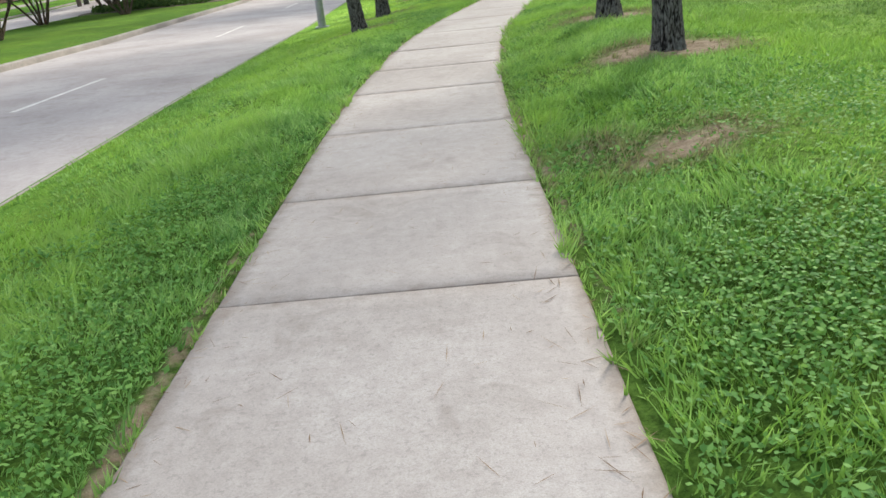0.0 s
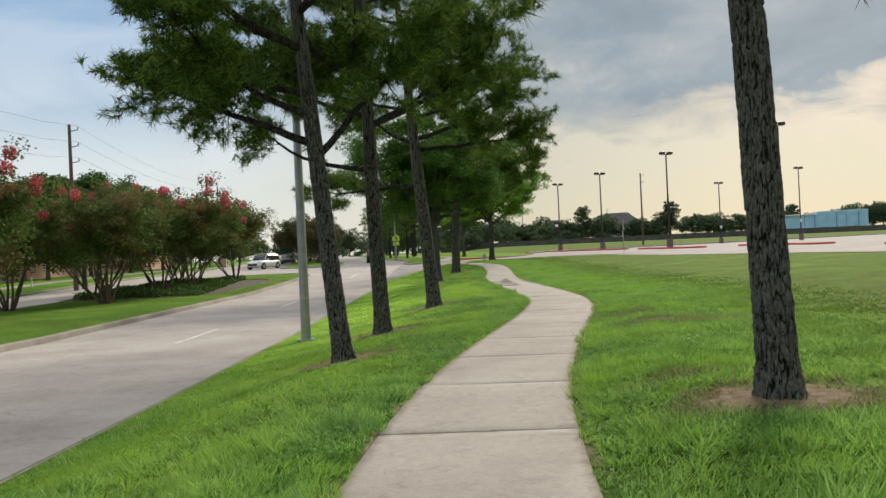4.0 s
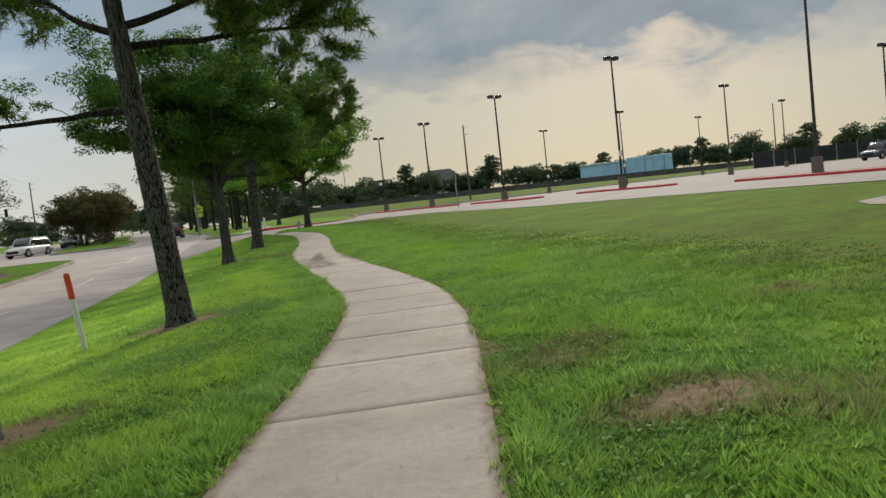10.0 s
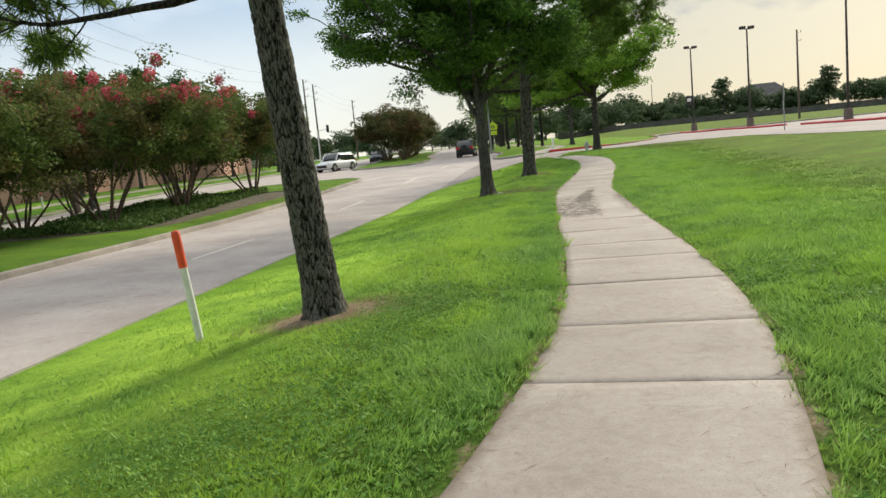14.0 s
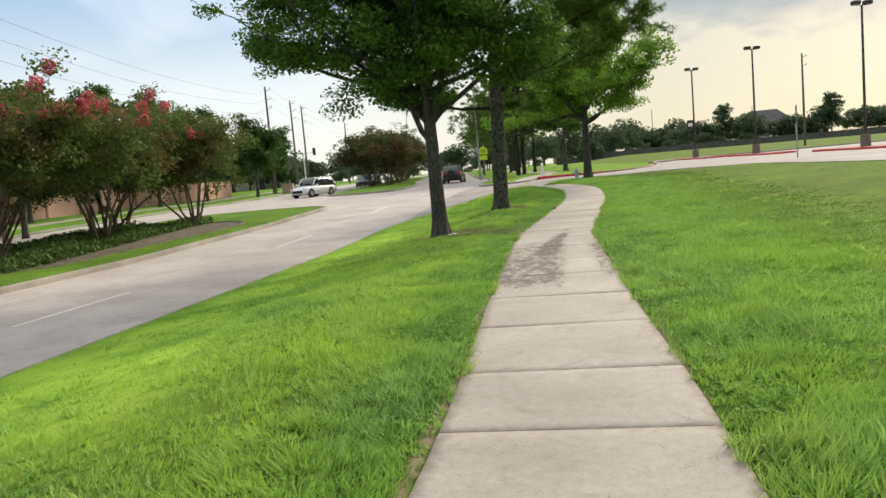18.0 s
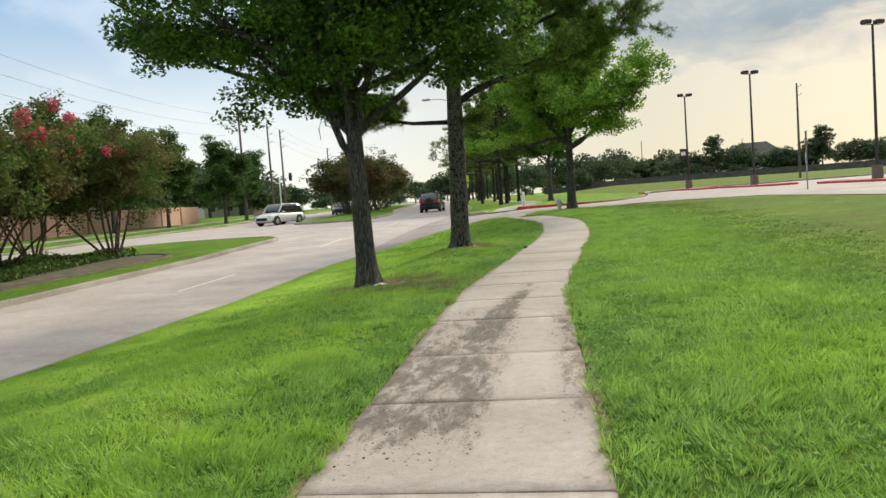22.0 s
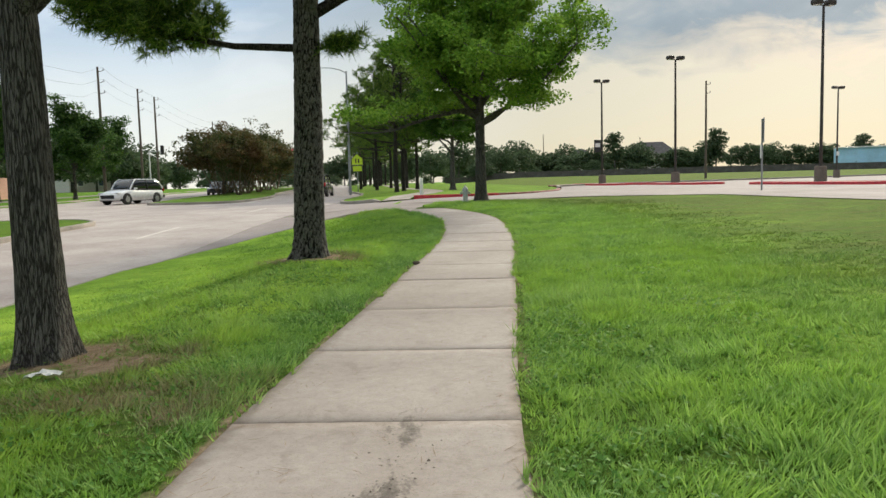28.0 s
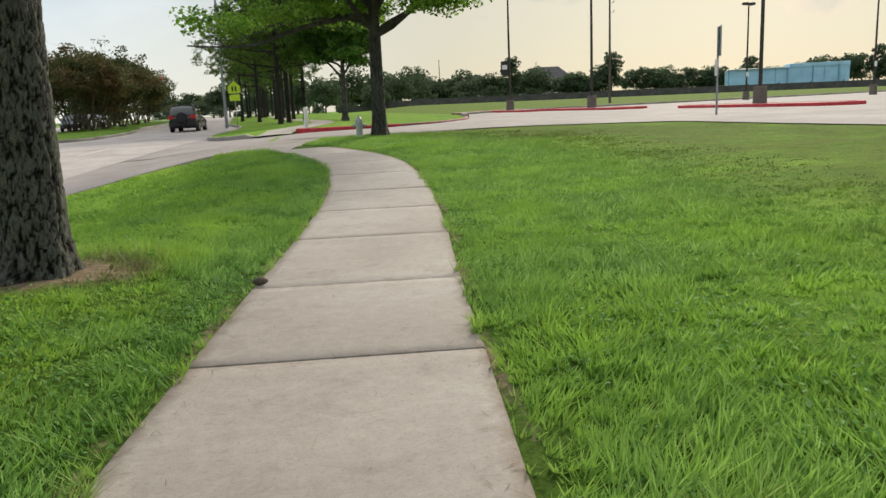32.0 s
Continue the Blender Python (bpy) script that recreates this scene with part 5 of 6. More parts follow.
def build_lot():
    lamp = lot_lamp()
    spots = ((29.0, 47.6), (26.9, 64.9), (20.9, 74.3), (17.8, 88.2), (14.6, 97.3), (19.9, 27.3), (51.2, 65.6), (48.9, 83.7), (46.1, 101.6), (37.8, 106.8), (53.6, 48.0), (72.6, 105.2), (70.1, 121.8), (75.0, 88.0), (77.5, 70.0))
    for k, (x, y) in enumerate(spots):
        m = pose(x, y, gz(x, y) + (0.10 if k < 6 else 0.0), 0, 0, 20)
        if k == 0:
            lamp.matrix_basis = m
        else:
            ob = copy_thing(lamp, m)
            ob.scale.z = {1: 1.02, 2: 0.93, 3: 0.90, 4: 0.875, 9: 0.885}.get(k, 1.0)
            if k in (1, 7, 8, 9):
                part("notice_plate", box(0.34, 0.012, 0.44, (0, -0.09, 2.3), 0.003), "white", ob, "small white notice plate")
            if k == 4:
                banner = part("banner", box(0.6, 0.03, 1.1, (-0.40, 0, 2.9), 0.006), "black", ob, "small dark banner with white print")
                part("print_mark", box(0.42, 0.012, 0.36, (-0.40, -0.022, 3.35), 0.004), "white", banner)
    for k, (x, y) in enumerate(spots[:5]):
        o = rounded(-1.1, 1.1, -5.2, 5.2, 1.0, 5)
        a = radians(10)
        o = np.stack([x + o[:, 0] * math.cos(a) - o[:, 1] * math.sin(a), y + o[:, 0] * math.sin(a) + o[:, 1] * math.cos(a)], 1)
        island("parking_island", o, lambda px, py: ground_z(px, py) + 0.02, "kerbed car park island with red painted edge", "parking island", "kerb", "red", 0.14, 0.01, 0.18)
    # traffic sign on a thin post at the field's edge
    ob = thing("sign_post", "narrow metal sign on a thin post, edge on", "sign", (14.5, 65.4, gz(14.5, 65.4)), 74)
    part("post", rod([(0, 0, -0.3), (0, 0, 2.65)], [0.032, 0.032], 8), "steel", ob)
    part("sign_plate", box(0.62, 0.012, 0.9, (0, -0.04, 1.78), 0.004), "steel", ob)
    part("lower_plate", box(0.42, 0.012, 0.5, (0, 0.04, 1.2), 0.004), "white", ob)


    # a concrete path that forks in the field
    spur = tagged(new("pavement_spur"), "pale concrete path forking at the field's end", "pavement", kind="structure")
    for o in (((13.6, 27.9), (15.7, 26.7), (30.2, 31.2), (29.2, 33.3), (14.2, 28.9)), ((13.6, 27.9), (13.7, 22.5), (14.6, 14.0), (16.2, 14.0), (15.5, 22.5), (15.7, 26.7))):
        me = bpy.data.meshes.new("path_leg")
        vs = []
        for (x0, y0), (x1, y1) in zip(o, o[1:] + o[:1]):
            for t in np.linspace(0, 1, 9)[:-1]:
                x, y = x0 + (x1 - x0) * t, y0 + (y1 - y0) * t
                vs.append((x, y, gz(x, y) + 0.016))
        me.from_pydata(vs, [], [list(range(len(vs)))])
        me.materials.append(M["kerb"])
        child("path_leg", me, spur)
    # long grassy island with a red edge
    o = [(27.4, 39.2), (31.0, 38.4), (38.0, 40.0), (46.0, 43.0), (58.0, 48.0), (60.0, 50.5), (57.0, 53.0), (48.0, 50.5), (38.0, 46.5), (31.0, 43.5), (27.8, 41.5)]
    island("parking_island", o, lambda px, py: ground_z(px, py) + 0.02, "long grassy car park island with a red painted kerb", "parking island", "turf", "red", 0.14, 0.12, 0.2)


build_lot()


# ---- street things ----
def street_lamp(at, height, label, arm_turn):
    ob = thing("street_lamp", label, "street lamp", (*at, gz(*at) if at[1] < 70 else float(walk_z(at[1])) + 0.1), arm_turn, "street lamps")
    part("pole", rod([(0, 0, -0.2), (0, 0, 0.3), (0, 0, height)], [0.115, 0.11, 0.065], 16), "steel", ob)
    part("base_plate", box(0.36, 0.36, 0.04, (0, 0, 0.0), 0.008), "steel", ob)
    part("arm", rod([(0, 0, height - 0.15), (0.5, 0, height + 0.12), (1.2, 0, height + 0.28), (2.1, 0, height + 0.32)], [0.045, 0.04, 0.035, 0.03], 8), "steel", ob)
    head = part("lamp_head", box(0.72, 0.28, 0.16, (2.4, 0, height + 0.25), 0.05), "steel", ob)
    part("lens", box(0.4, 0.2, 0.03, (2.45, 0, height + 0.222), 0.006), "headlamp", head)
    return ob


street_lamp((-3.05, 22.95), 9.0, "grey steel street lamp pole on the verge", 180)
street_lamp((-5.4, 96.0), 9.4, "grey steel street lamp reaching over the road", 180)


def marker():
    ob = thing("marker_post", "leaning white utility marker with an orange top", "marker post", (-1.66, 27.1, gz(-1.66, 27.1) - 0.03))
    ob.matrix_basis = pose(-1.66, 27.1, gz(-1.66, 27.1) - 0.03, 0, -5.5, 0)
    part("post", rod([(0, 0, 0), (0, 0, 0.84)], [0.042, 0.042], 16), "white", ob)
    part("sleeve", rod([(0, 0, 0.84), (0, 0, 1.20), (0, 0, 1.235), (0, 0, 1.25)], [0.047, 0.047, 0.040, 0.02], 16), "orange", ob, "orange plastic cap")
    o2 = thing("marker_post", "small white marker post on the far verge", "marker post", (-30.5, 62.0, gz(-30.5, 62.0)))
    part("post", rod([(0, 0, -0.1), (0, 0, 0.75), (0, 0, 0.8)], [0.05, 0.05, 0.03], 10), "white", o2)
    part("sleeve", rod([(0, 0, 0.78), (0, 0, 1.0)], [0.052, 0.045], 10), "orange", o2)


marker()


def hydrant():
    x, y = 3.42, 65.0
    ob = thing("fire_hydrant", "silver-grey fire hydrant in the grass", "hydrant", (x, y, gz(x, y)))
    ob.scale = (0.8, 0.8, 0.8)
    part("barrel", rod([(0, 0, -0.1), (0, 0, 0.05), (0, 0, 0.06), (0, 0, 0.5), (0, 0, 0.51), (0, 0, 0.56)], [0.17, 0.17, 0.12, 0.115, 0.15, 0.15], 20), "silver", ob)
    part("bonnet", rod([(0, 0, 0.56), (0, 0, 0.64), (0, 0, 0.70), (0, 0, 0.73)], [0.135, 0.12, 0.07, 0.03], 20), "silver", ob)
    part("nut", rod([(0, 0, 0.72), (0, 0, 0.79)], [0.03, 0.03], 5), "silver", ob)
    for a in (0, 180, 90):
        c, s = math.cos(radians(a)), math.sin(radians(a))
        part("outlet", rod([(c * 0.1, s * 0.1, 0.42), (c * 0.2, s * 0.2, 0.42), (c * 0.205, s * 0.205, 0.42), (c * 0.24, s * 0.24, 0.42)], [0.055, 0.055, 0.07, 0.065], 12), "silver", ob)
    for k, (px, py) in enumerate(((1.25, 75.6),)):
        o2 = thing("bollard", "short white bollard by the red kerb", "bollard", (px, py, float(walk_z(py)) + 0.1), group="white bollards")
        part("post", rod([(0, 0, -0.1), (0, 0, 0.85), (0, 0, 0.9)], [0.09, 0.09, 0.06], 14), "white", o2)


hydrant()


def warning_sign():
    x, y = -5.7, 102.7
    ob = thing("warning_sign", "fluorescent yellow pentagon school sign on a post", "sign", (x, y, float(walk_z(y)) + 0.1), 0)
    part("post", rod([(0, 0, -0.2), (0, 0, 3.4)], [0.035, 0.035], 8), "steel", ob)
    for z, s in ((2.75, 0.46), (1.95, 0.33)):
        bm = bmesh.new()
        if z > 2.5:
            out = [(-s, -s), (s, -s), (s, s * 0.1), (0, s), (-s, s * 0.1)]
        else:
            out = [(-s * 1.2, -s * 0.7), (s * 1.2, -s * 0.7), (s * 1.2, s * 0.7), (-s * 1.2, s * 0.7)]
        vs = [bm.verts.new((a, -0.05, z + b)) for a, b in out]
        fc = bm.faces.new(vs)
        ex = bmesh.ops.extrude_face_region(bm, geom=[fc])
        bmesh.ops.translate(bm, vec=(0, 0.012, 0), verts=[q for q in ex["geom"] if isinstance(q, bmesh.types.BMVert)])
        bmesh.ops.recalc_face_normals(bm, faces=bm.faces)
        plate = part("sign_plate", bm, "yellow", ob)
        if z > 2.5:
            for dx in (-0.12, 0.12):
                part("symbol", box(0.12, 0.006, 0.34, (dx, -0.056, z - 0.3), 0.002), "black", plate, "plain dark symbol")


warning_sign()


def utility_pole(x, y, h, label, arms=2, group="utility poles"):
    ob = thing("utility_pole", label, "utility pole", (x, y, gz(x, y)), 10, group)
    part("pole", rod([(0, 0, -0.5), (0, 0, h * 0.5), (0, 0, h)], [0.17, 0.14, 0.10], 10), "wood", ob)
    for k in range(arms):
        z = h - 0.5 - 1.1 * k
        arm = part("bracket", rod([(0, 0, z), (0.55, 0, z + 0.12)], [0.035, 0.03], 6), "wood", ob)
        part("insulator", rod([(0.55, 0, z + 0.10), (0.55, 0, z + 0.34)], [0.05, 0.04], 8), "steel", arm)
    return ob


POLES = ((-25.4, 58.3, 11.6, 3), (-33.0, 112.9, 13.1, 3), (-36.7, 130.8, 13.1, 3), (-38.3, 139.8, 13.1, 3), (-42, 175, 12.5, 2), (-25.0, 18.0, 11.6, 3))
for px, py, ph, pa in POLES:
    utility_pole(px, py, ph, "brown wooden utility pole with side insulators", pa)
utility_pole(34.4, 133, 12.2, "dark wooden utility pole beyond the car park", 2)
utility_pole(31.7, 292, 14.5, "distant thin utility pole", 0)
utility_pole(125, 175, 14.5, "distant wooden utility pole beyond the fence", 3)
utility_pole(150, 160, 12.0, "distant wooden utility pole beyond the fence", 2)
utility_pole(66, 300, 13, "distant thin utility pole", 1)


def wires():
    run = sorted(POLES, key=lambda p: p[1])
    for k in range(3):
        pts = []
        for (x0, y0, h0, _), (x1, y1, h1, _) in zip(run, run[1:]):
            for t in np.linspace(0, 1, 10)[:-1]:
                pts.append((x0 + (x1 - x0) * t + 0.5, y0 + (y1 - y0) * t, gz(x0, y0) + h0 - 0.1 - 1.1 * k + (h1 - h0) * t - 0.018 * math.dist((x0, y0), (x1, y1)) * 4 * t * (1 - t)))
        me = tube_mesh("power_line", pts, [0.009] * len(pts), "black", 5)
        tagged(new("power_line", me), "thin black power line between wooden poles", "power line", "power lines")


wires()


# ---- walls, fences and buildings ----
def garden_wall():
    ob = thing("wall_garden", "pink brick boundary wall with pillars across the road", "wall", kind="structure")
    ys = np.arange(-20, 108, 4.0)
    for k, y in enumerate(ys):
        x = -36.6
        z = gz(x, y)
        bm = box(0.16, 3.76, 1.95, (0, 0, -0.1), 0.0)
        q = part("panel", bm, "brick", ob)
        q.location = (x, y + 2.0, z)
        p = part("pillar", box(0.24, 0.24, 2.0, (0, 0, -0.1), 0.012), "pillar", ob)
        p.location = (x, y, z)
        part("pillar_cap", box(0.28, 0.28, 0.05, (0, 0, 1.9), 0.012), "pillar", p)


garden_wall()


def far_walk():
    y = spaced((-40, 130, 4))
    v, f = strip(lambda q: -32.6 + bend(q), lambda q: -31.2 + bend(q), y, ground_z, 0.02)
    tagged(new("pavement_far", np_mesh("pavement_far", v, f, "kerb")), "narrow pale concrete pavement across the road", "pavement", kind="structure")
    y = spaced((72.3, 90, 0.6), (90, 130, 2), (130, 300, 10))
    v, f = strip(lambda q: np.interp(q, [72.3, 80, 90, 300], [-0.6, 0.3, 0.8, 2.5]) + bend(q), lambda q: np.interp(q, [72.3, 80, 90, 300], [1.0, 1.7, 2.2, 4.0]) + bend(q), y, rise, 0.014, 15)
    tagged(new("pavement_beyond", np_mesh("pavement_beyond", v, f, "kerb")), "pale concrete pavement going on beyond the drive", "pavement", kind="structure")


far_walk()


def board_fence():
    ob = thing("fence", "long weathered grey board fence far off", "fence")
    for k in range(44):
        t0, t1 = k / 44, (k + 1) / 44
        a = np.array((0 + 235 * t0, 205 - 92 * t0 ** 1.4))
        b = np.array((0 + 235 * t1, 205 - 92 * t1 ** 1.4))
        c, d = (a + b) / 2, b - a
        ang = math.degrees(math.atan2(d[1], d[0]))
        p = part("fence_panel", box(float(np.linalg.norm(d)) - 0.12, 0.05, 1.45, (0, 0, -0.2)), "fence", ob)
        p.matrix_basis = pose(c[0], c[1], gz(*c), 0, 0, ang)
        q = part("fence_post", box(0.12, 0.12, 1.7, (0, 0, -0.2), 0.01), "fence", ob)
        q.matrix_basis = pose(a[0], a[1], gz(*a))
    ob = thing("court_fence", "tall fence with dark windscreen mesh beyond the car park", "fence")
    for k in range(26):
        a = np.array((84 + 3.6 * k, 128 - 0.75 * k))
        tall = 2.7 + 2.2 * float(smooth(8, 15, k))
        p = part("screen_panel", box(3.5, 0.04, tall, (1.8, 0, 0.05)), "screen", ob)
        p.matrix_basis = pose(a[0], a[1], gz(*a), 0, 0, -11.8)
        q = part("fence_post", rod([(0, 0, -0.2), (0, 0, tall + 0.25)], [0.05, 0.05], 8), "steel", ob)
        q.matrix_basis = pose(a[0], a[1], gz(*a))
    words = bpy.data.curves.new("lettering", "FONT")
    words.body, words.size, words.extrude, words.shear = "Go Bulld", 3.0, 0.01, 0.25
    shape = bpy.data.objects.new("lettering", words)
    me = bpy.data.meshes.new_from_object(shape)
    bpy.data.objects.remove(shape)
    me.materials.append(M["steel"])
    q = child("lettering", me, ob, "white slanted lettering")
    q.matrix_basis = pose(144.6, 115.2, 3.4, 90, 0, -11.8)


board_fence()


def blue_building():
    x, y = 97.0, 206.0
    ob = thing("metal_building", "long pale blue sheet-metal building", "building", (x, y, gz(x, y)), -24)
    ob.scale = (0.78, 0.78, 0.68)
    part("wall", box(31, 16, 7.0, (3.5, 0, -0.3), 0.05), "blue", ob)
    part("parapet", box(15, 16.3, 1.2, (11.6, 0, 6.7), 0.05), "blue", ob)
    part("plinth", box(31.2, 16.2, 0.7, (3.5, 0, -0.3), 0.03), "bluedark", ob)
    for k in range(16):
        part("rib", box(0.16, 0.1, 6.4, (-11.8 + 2.05 * k, -8.04, 0.4), 0.02), "blue" if k % 6 else "bluedark", ob)
    part("canopy_roof", box(15.6, 17, 0.35, (-4.3, 0, 6.72), 0.08), "white", ob, "whitish low roof")
    for k in range(3):
        part("downpipe", box(0.35, 0.2, 6.9, (3.5 + 6.4 * k, -8.12, 0.1), 0.03), "bluedark", ob)


blue_building()


def house(x, y, turn, w=16, d=10, wall=3.4, roof=3.6, label="pale house with a dark hipped roof far off"):
    ob = thing("house", label, "house", (x, y, gz(x, y)), turn, "distant houses")
    body = part("wall", box(w, d, wall + 0.3, (0, 0, -0.3), 0.02), "house", ob)
    bm = bmesh.new()
    e = 0.5
    lo = [bm.verts.new(c) for c in ((-w / 2 - e, -d / 2 - e, wall), (w / 2 + e, -d / 2 - e, wall), (w / 2 + e, d / 2 + e, wall), (-w / 2 - e, d / 2 + e, wall))]
    t0, t1 = bm.verts.new((-w / 2 + d / 2, 0, wall + roof)), bm.verts.new((w / 2 - d / 2, 0, wall + roof))
    for q in ((lo[0], lo[1], t1, t0), (lo[2], lo[3], t0, t1), (lo[1], lo[2], t1), (lo[3], lo[0], t0), (lo[3], lo[2], lo[1], lo[0])):
        bm.faces.new(q)
    part("roof", bm, "roof", ob)
    part("chimney", box(0.9, 0.7, 1.6, (w * 0.2, d * 0.12, wall + roof * 0.6), 0.03), "cap", ob)
    for k in range(4):
        wx = -w / 2 + w * (k + 0.5) / 4
        win = part("window", box(1.3, 0.08, 1.5, (wx, -d / 2 - 0.02, 1.1), 0.01), "white", ob)
        part("pane", box(1.1, 0.04, 1.3, (wx, -d / 2 - 0.06, 1.2)), "pane", win)
    part("door", box(1.0, 0.08, 2.1, (w * 0.02, -d / 2 - 0.02, 0), 0.01), "roof", ob)


house(74, 318, -12, 22, 13, 6.0, 6.0)
house(50, 330, -5, 14, 11, 6.0, 4.5, "two-storey pale house with a dark roof far off")
house(37, 322, 4, 12, 10, 4.0, 4.0)
house(-62, 130, 70, 16, 11, 3.2, 4.0, "house roof behind the boundary wall")
house(-64, 95, 80, 18, 11, 3.2, 4.4, "house roof behind the boundary wall")
house(-63, 60, 85, 18, 11, 3.2, 4.2, "house roof behind the boundary wall")
house(-72, 190, 60, 18, 11, 3.2, 4.2, "house roof among far trees")


# ---- vehicles ----
def car(name, label, paint, at, turn, suv=False, rear_wheel=False):
    """A car in side profile, lofted across its width, with glass, wheels and lamps."""
    ob = thing(name, label, "car", at, turn)
    L, W, H = (4.55, 1.82, 1.70) if suv else (4.70, 1.82, 1.44)
    h = L / 2
    if suv:
        cab = [(-h + 0.08, 1.03), (-h + 0.32, 1.58), (-h + 0.75, H), (0.35, H), (0.78, 1.56), (h - 1.25, 1.06)]
    else:
        cab = [(-h + 0.55, 0.95), (-h + 1.25, 1.36), (-h + 1.75, H), (0.05, H), (0.45, 1.34), (h - 1.40, 0.95)]

    def shell(xs, half, bottom, top, crown):
        """A rounded hull: sections across the car, station by station along it."""
        turn = np.linspace(-1, 1, 15)
        v = []
        for x in xs:
            w, z0, z1 = half(x), bottom(x), top(x)
            a = turn * math.pi * 0.5
            yy = w * np.sign(np.sin(a)) * np.abs(np.sin(a)) ** crown
            zz = z0 + (z1 - z0) * np.abs(np.cos(a)) ** crown
            v.append(np.stack([np.full(15, x), yy, zz], 1))
        v = np.concatenate(v)
        i = (np.arange(len(xs) - 1)[:, None] * 15 + np.arange(14)[None]).ravel()
        faces = np.stack([i, i + 15, i + 16, i + 1], 1).tolist()
        n = len(xs) * 15
        faces += [[(k + 1) * 15 - 1, k * 15, (k + 1) * 15, (k + 2) * 15 - 1] for k in range(len(xs) - 1)]
        faces += [list(range(15)), list(range(n - 1, n - 16, -1))]
        bm = bmesh.new()
        vs = [bm.verts.new(p) for p in v.tolist()]
        for q in faces:
            bm.faces.new([vs[k] for k in q])
        bmesh.ops.recalc_face_normals(bm, faces=bm.faces)
        for fc in bm.faces:
            fc.smooth = len(fc.verts) == 4
        return bm

    line = lambda pts: (lambda x: float(np.interp(x, [p[0] for p in pts], [p[1] for p in pts])))
    belt = 1.02 if suv else 0.93
    hull = line([(-h, W * 0.40), (-h + 0.10, W * 0.46), (-h + 0.5, W * 0.5), (h - 0.7, W * 0.5), (h - 0.15, W * 0.45), (h, W * 0.36)])
    upper = line([(-h, belt - 0.16), (-h + 0.12, belt), (h - 1.35, belt + 0.01), (h - 0.6, belt - 0.09), (h - 0.12, belt - 0.22), (h, belt - 0.36)])
    lower = line([(-h, 0.42), (-h + 0.2, 0.27), (h - 0.25, 0.25), (h, 0.36)])
    body = part("body", shell(np.concatenate([[-h, -h + 0.05, -h + 0.12], np.linspace(-h + 0.3, h - 0.3, 16), [h - 0.12, h - 0.05, h]]), hull, lower, upper, 0.36), paint, ob)
    rear, front = cab[0][0], cab[-1][0]
    glass = line([(p[0], p[1]) for p in cab])
    waist = line([(rear, W * 0.44), (rear + 0.4, W * 0.465), (front - 0.6, W * 0.455), (front, W * 0.40)])
    part("cabin", shell(np.linspace(rear, front, 20), waist, lambda x: belt - 0.12, lambda x: max(belt - 0.05, glass(x)), 0.46), "carglass", ob, "dark tinted windows")
    x0, x1 = cab[2][0], cab[3][0]
    part("roof", shell(np.linspace(x0 - 0.18, x1 + 0.14, 9), lambda x: W * 0.385, lambda x: H - 0.05, lambda x: H + 0.012 - 0.05 * ((x - (x0 + x1) / 2) / (x1 - x0)) ** 2, 0.6), paint, ob)
    part("lower_trim", box(L - 0.5, W * 0.97, 0.16, (0, 0, 0.22), 0.04), "tyre", ob)
    for s in (-1, 1):
        for (xa, za), (xb, zb) in ((cab[0], cab[2]), (cab[5], cab[3])):
            part("pillar", rod([(xa, s * W * 0.435, za - 0.03), ((xa + xb) / 2, s * W * 0.425, (za + zb) / 2 + 0.09), (xb, s * W * 0.375, zb)], [0.045, 0.045, 0.045], 6), paint, body)
        xm = (x0 + x1) / 2
        part("door_post", rod([(xm, s * W * 0.468, belt - 0.06), (xm, s * W * 0.455, belt + 0.3), (xm, s * W * 0.385, H - 0.03)], [0.035, 0.035, 0.03], 6), "tyre", body)
        part("mirror", box(0.14, 0.2, 0.13, (h - 1.55, s * (W / 2 + 0.08), 0.98), 0.03), paint, body)
        for x in (-h + 0.85, h - 0.85):
            part("wheel_arch", rod([(x, s * (W / 2 - 0.10), 0.36), (x, s * (W / 2 + 0.004), 0.36)], [0.40, 0.40], 24), "tyre", body)
            wheel = part("wheel", rod([(x, s * (W / 2 - 0.22), 0.335), (x, s * (W / 2 - 0.2), 0.335), (x, s * (W / 2 + 0.0), 0.335), (x, s * (W / 2 + 0.02), 0.335)], [0.29, 0.335, 0.335, 0.29], 24), "tyre", ob)
            part("rim", rod([(x, s * (W / 2), 0.335), (x, s * (W / 2 + 0.03), 0.335)], [0.22, 0.19], 16), "rim", wheel)
        part("tail_lamp", box(0.07, 0.34, 0.24 if suv else 0.15, (-h + 0.035, s * (W / 2 - 0.22), 0.82 if suv else 0.74), 0.02), "redlamp", ob)
        part("headlight", box(0.34, 0.36, 0.13, (h - 0.24, s * (W / 2 - 0.26), belt - 0.33), 0.04), "headlamp", ob)
    part("rear_bumper", box(0.14, W * 0.94, 0.22, (-h + 0.02, 0, 0.36), 0.04), "tyre" if suv else paint, ob)
    part("front_grille", box(0.08, W * 0.62, 0.24, (h - 0.02, 0, 0.40), 0.03), "tyre", ob)
    part("number_plate", box(0.02, 0.34, 0.16, (-h - 0.02, 0, 0.62), 0.004), "white", ob, "plain white number plate")
    if rear_wheel:
        part("spare_wheel", rod([(-h - 0.22, 0, 0.92), (-h - 0.2, 0, 0.92), (-h - 0.02, 0, 0.92)], [0.28, 0.33, 0.33], 22), "tyre", ob)
    return ob


rz = lambda y: float(road_z(y)) + 0.004
car("suv", "white sport utility car waiting at the median gap", "car_white", (-19.5, 88.5, rz(88.5)), -108, True)
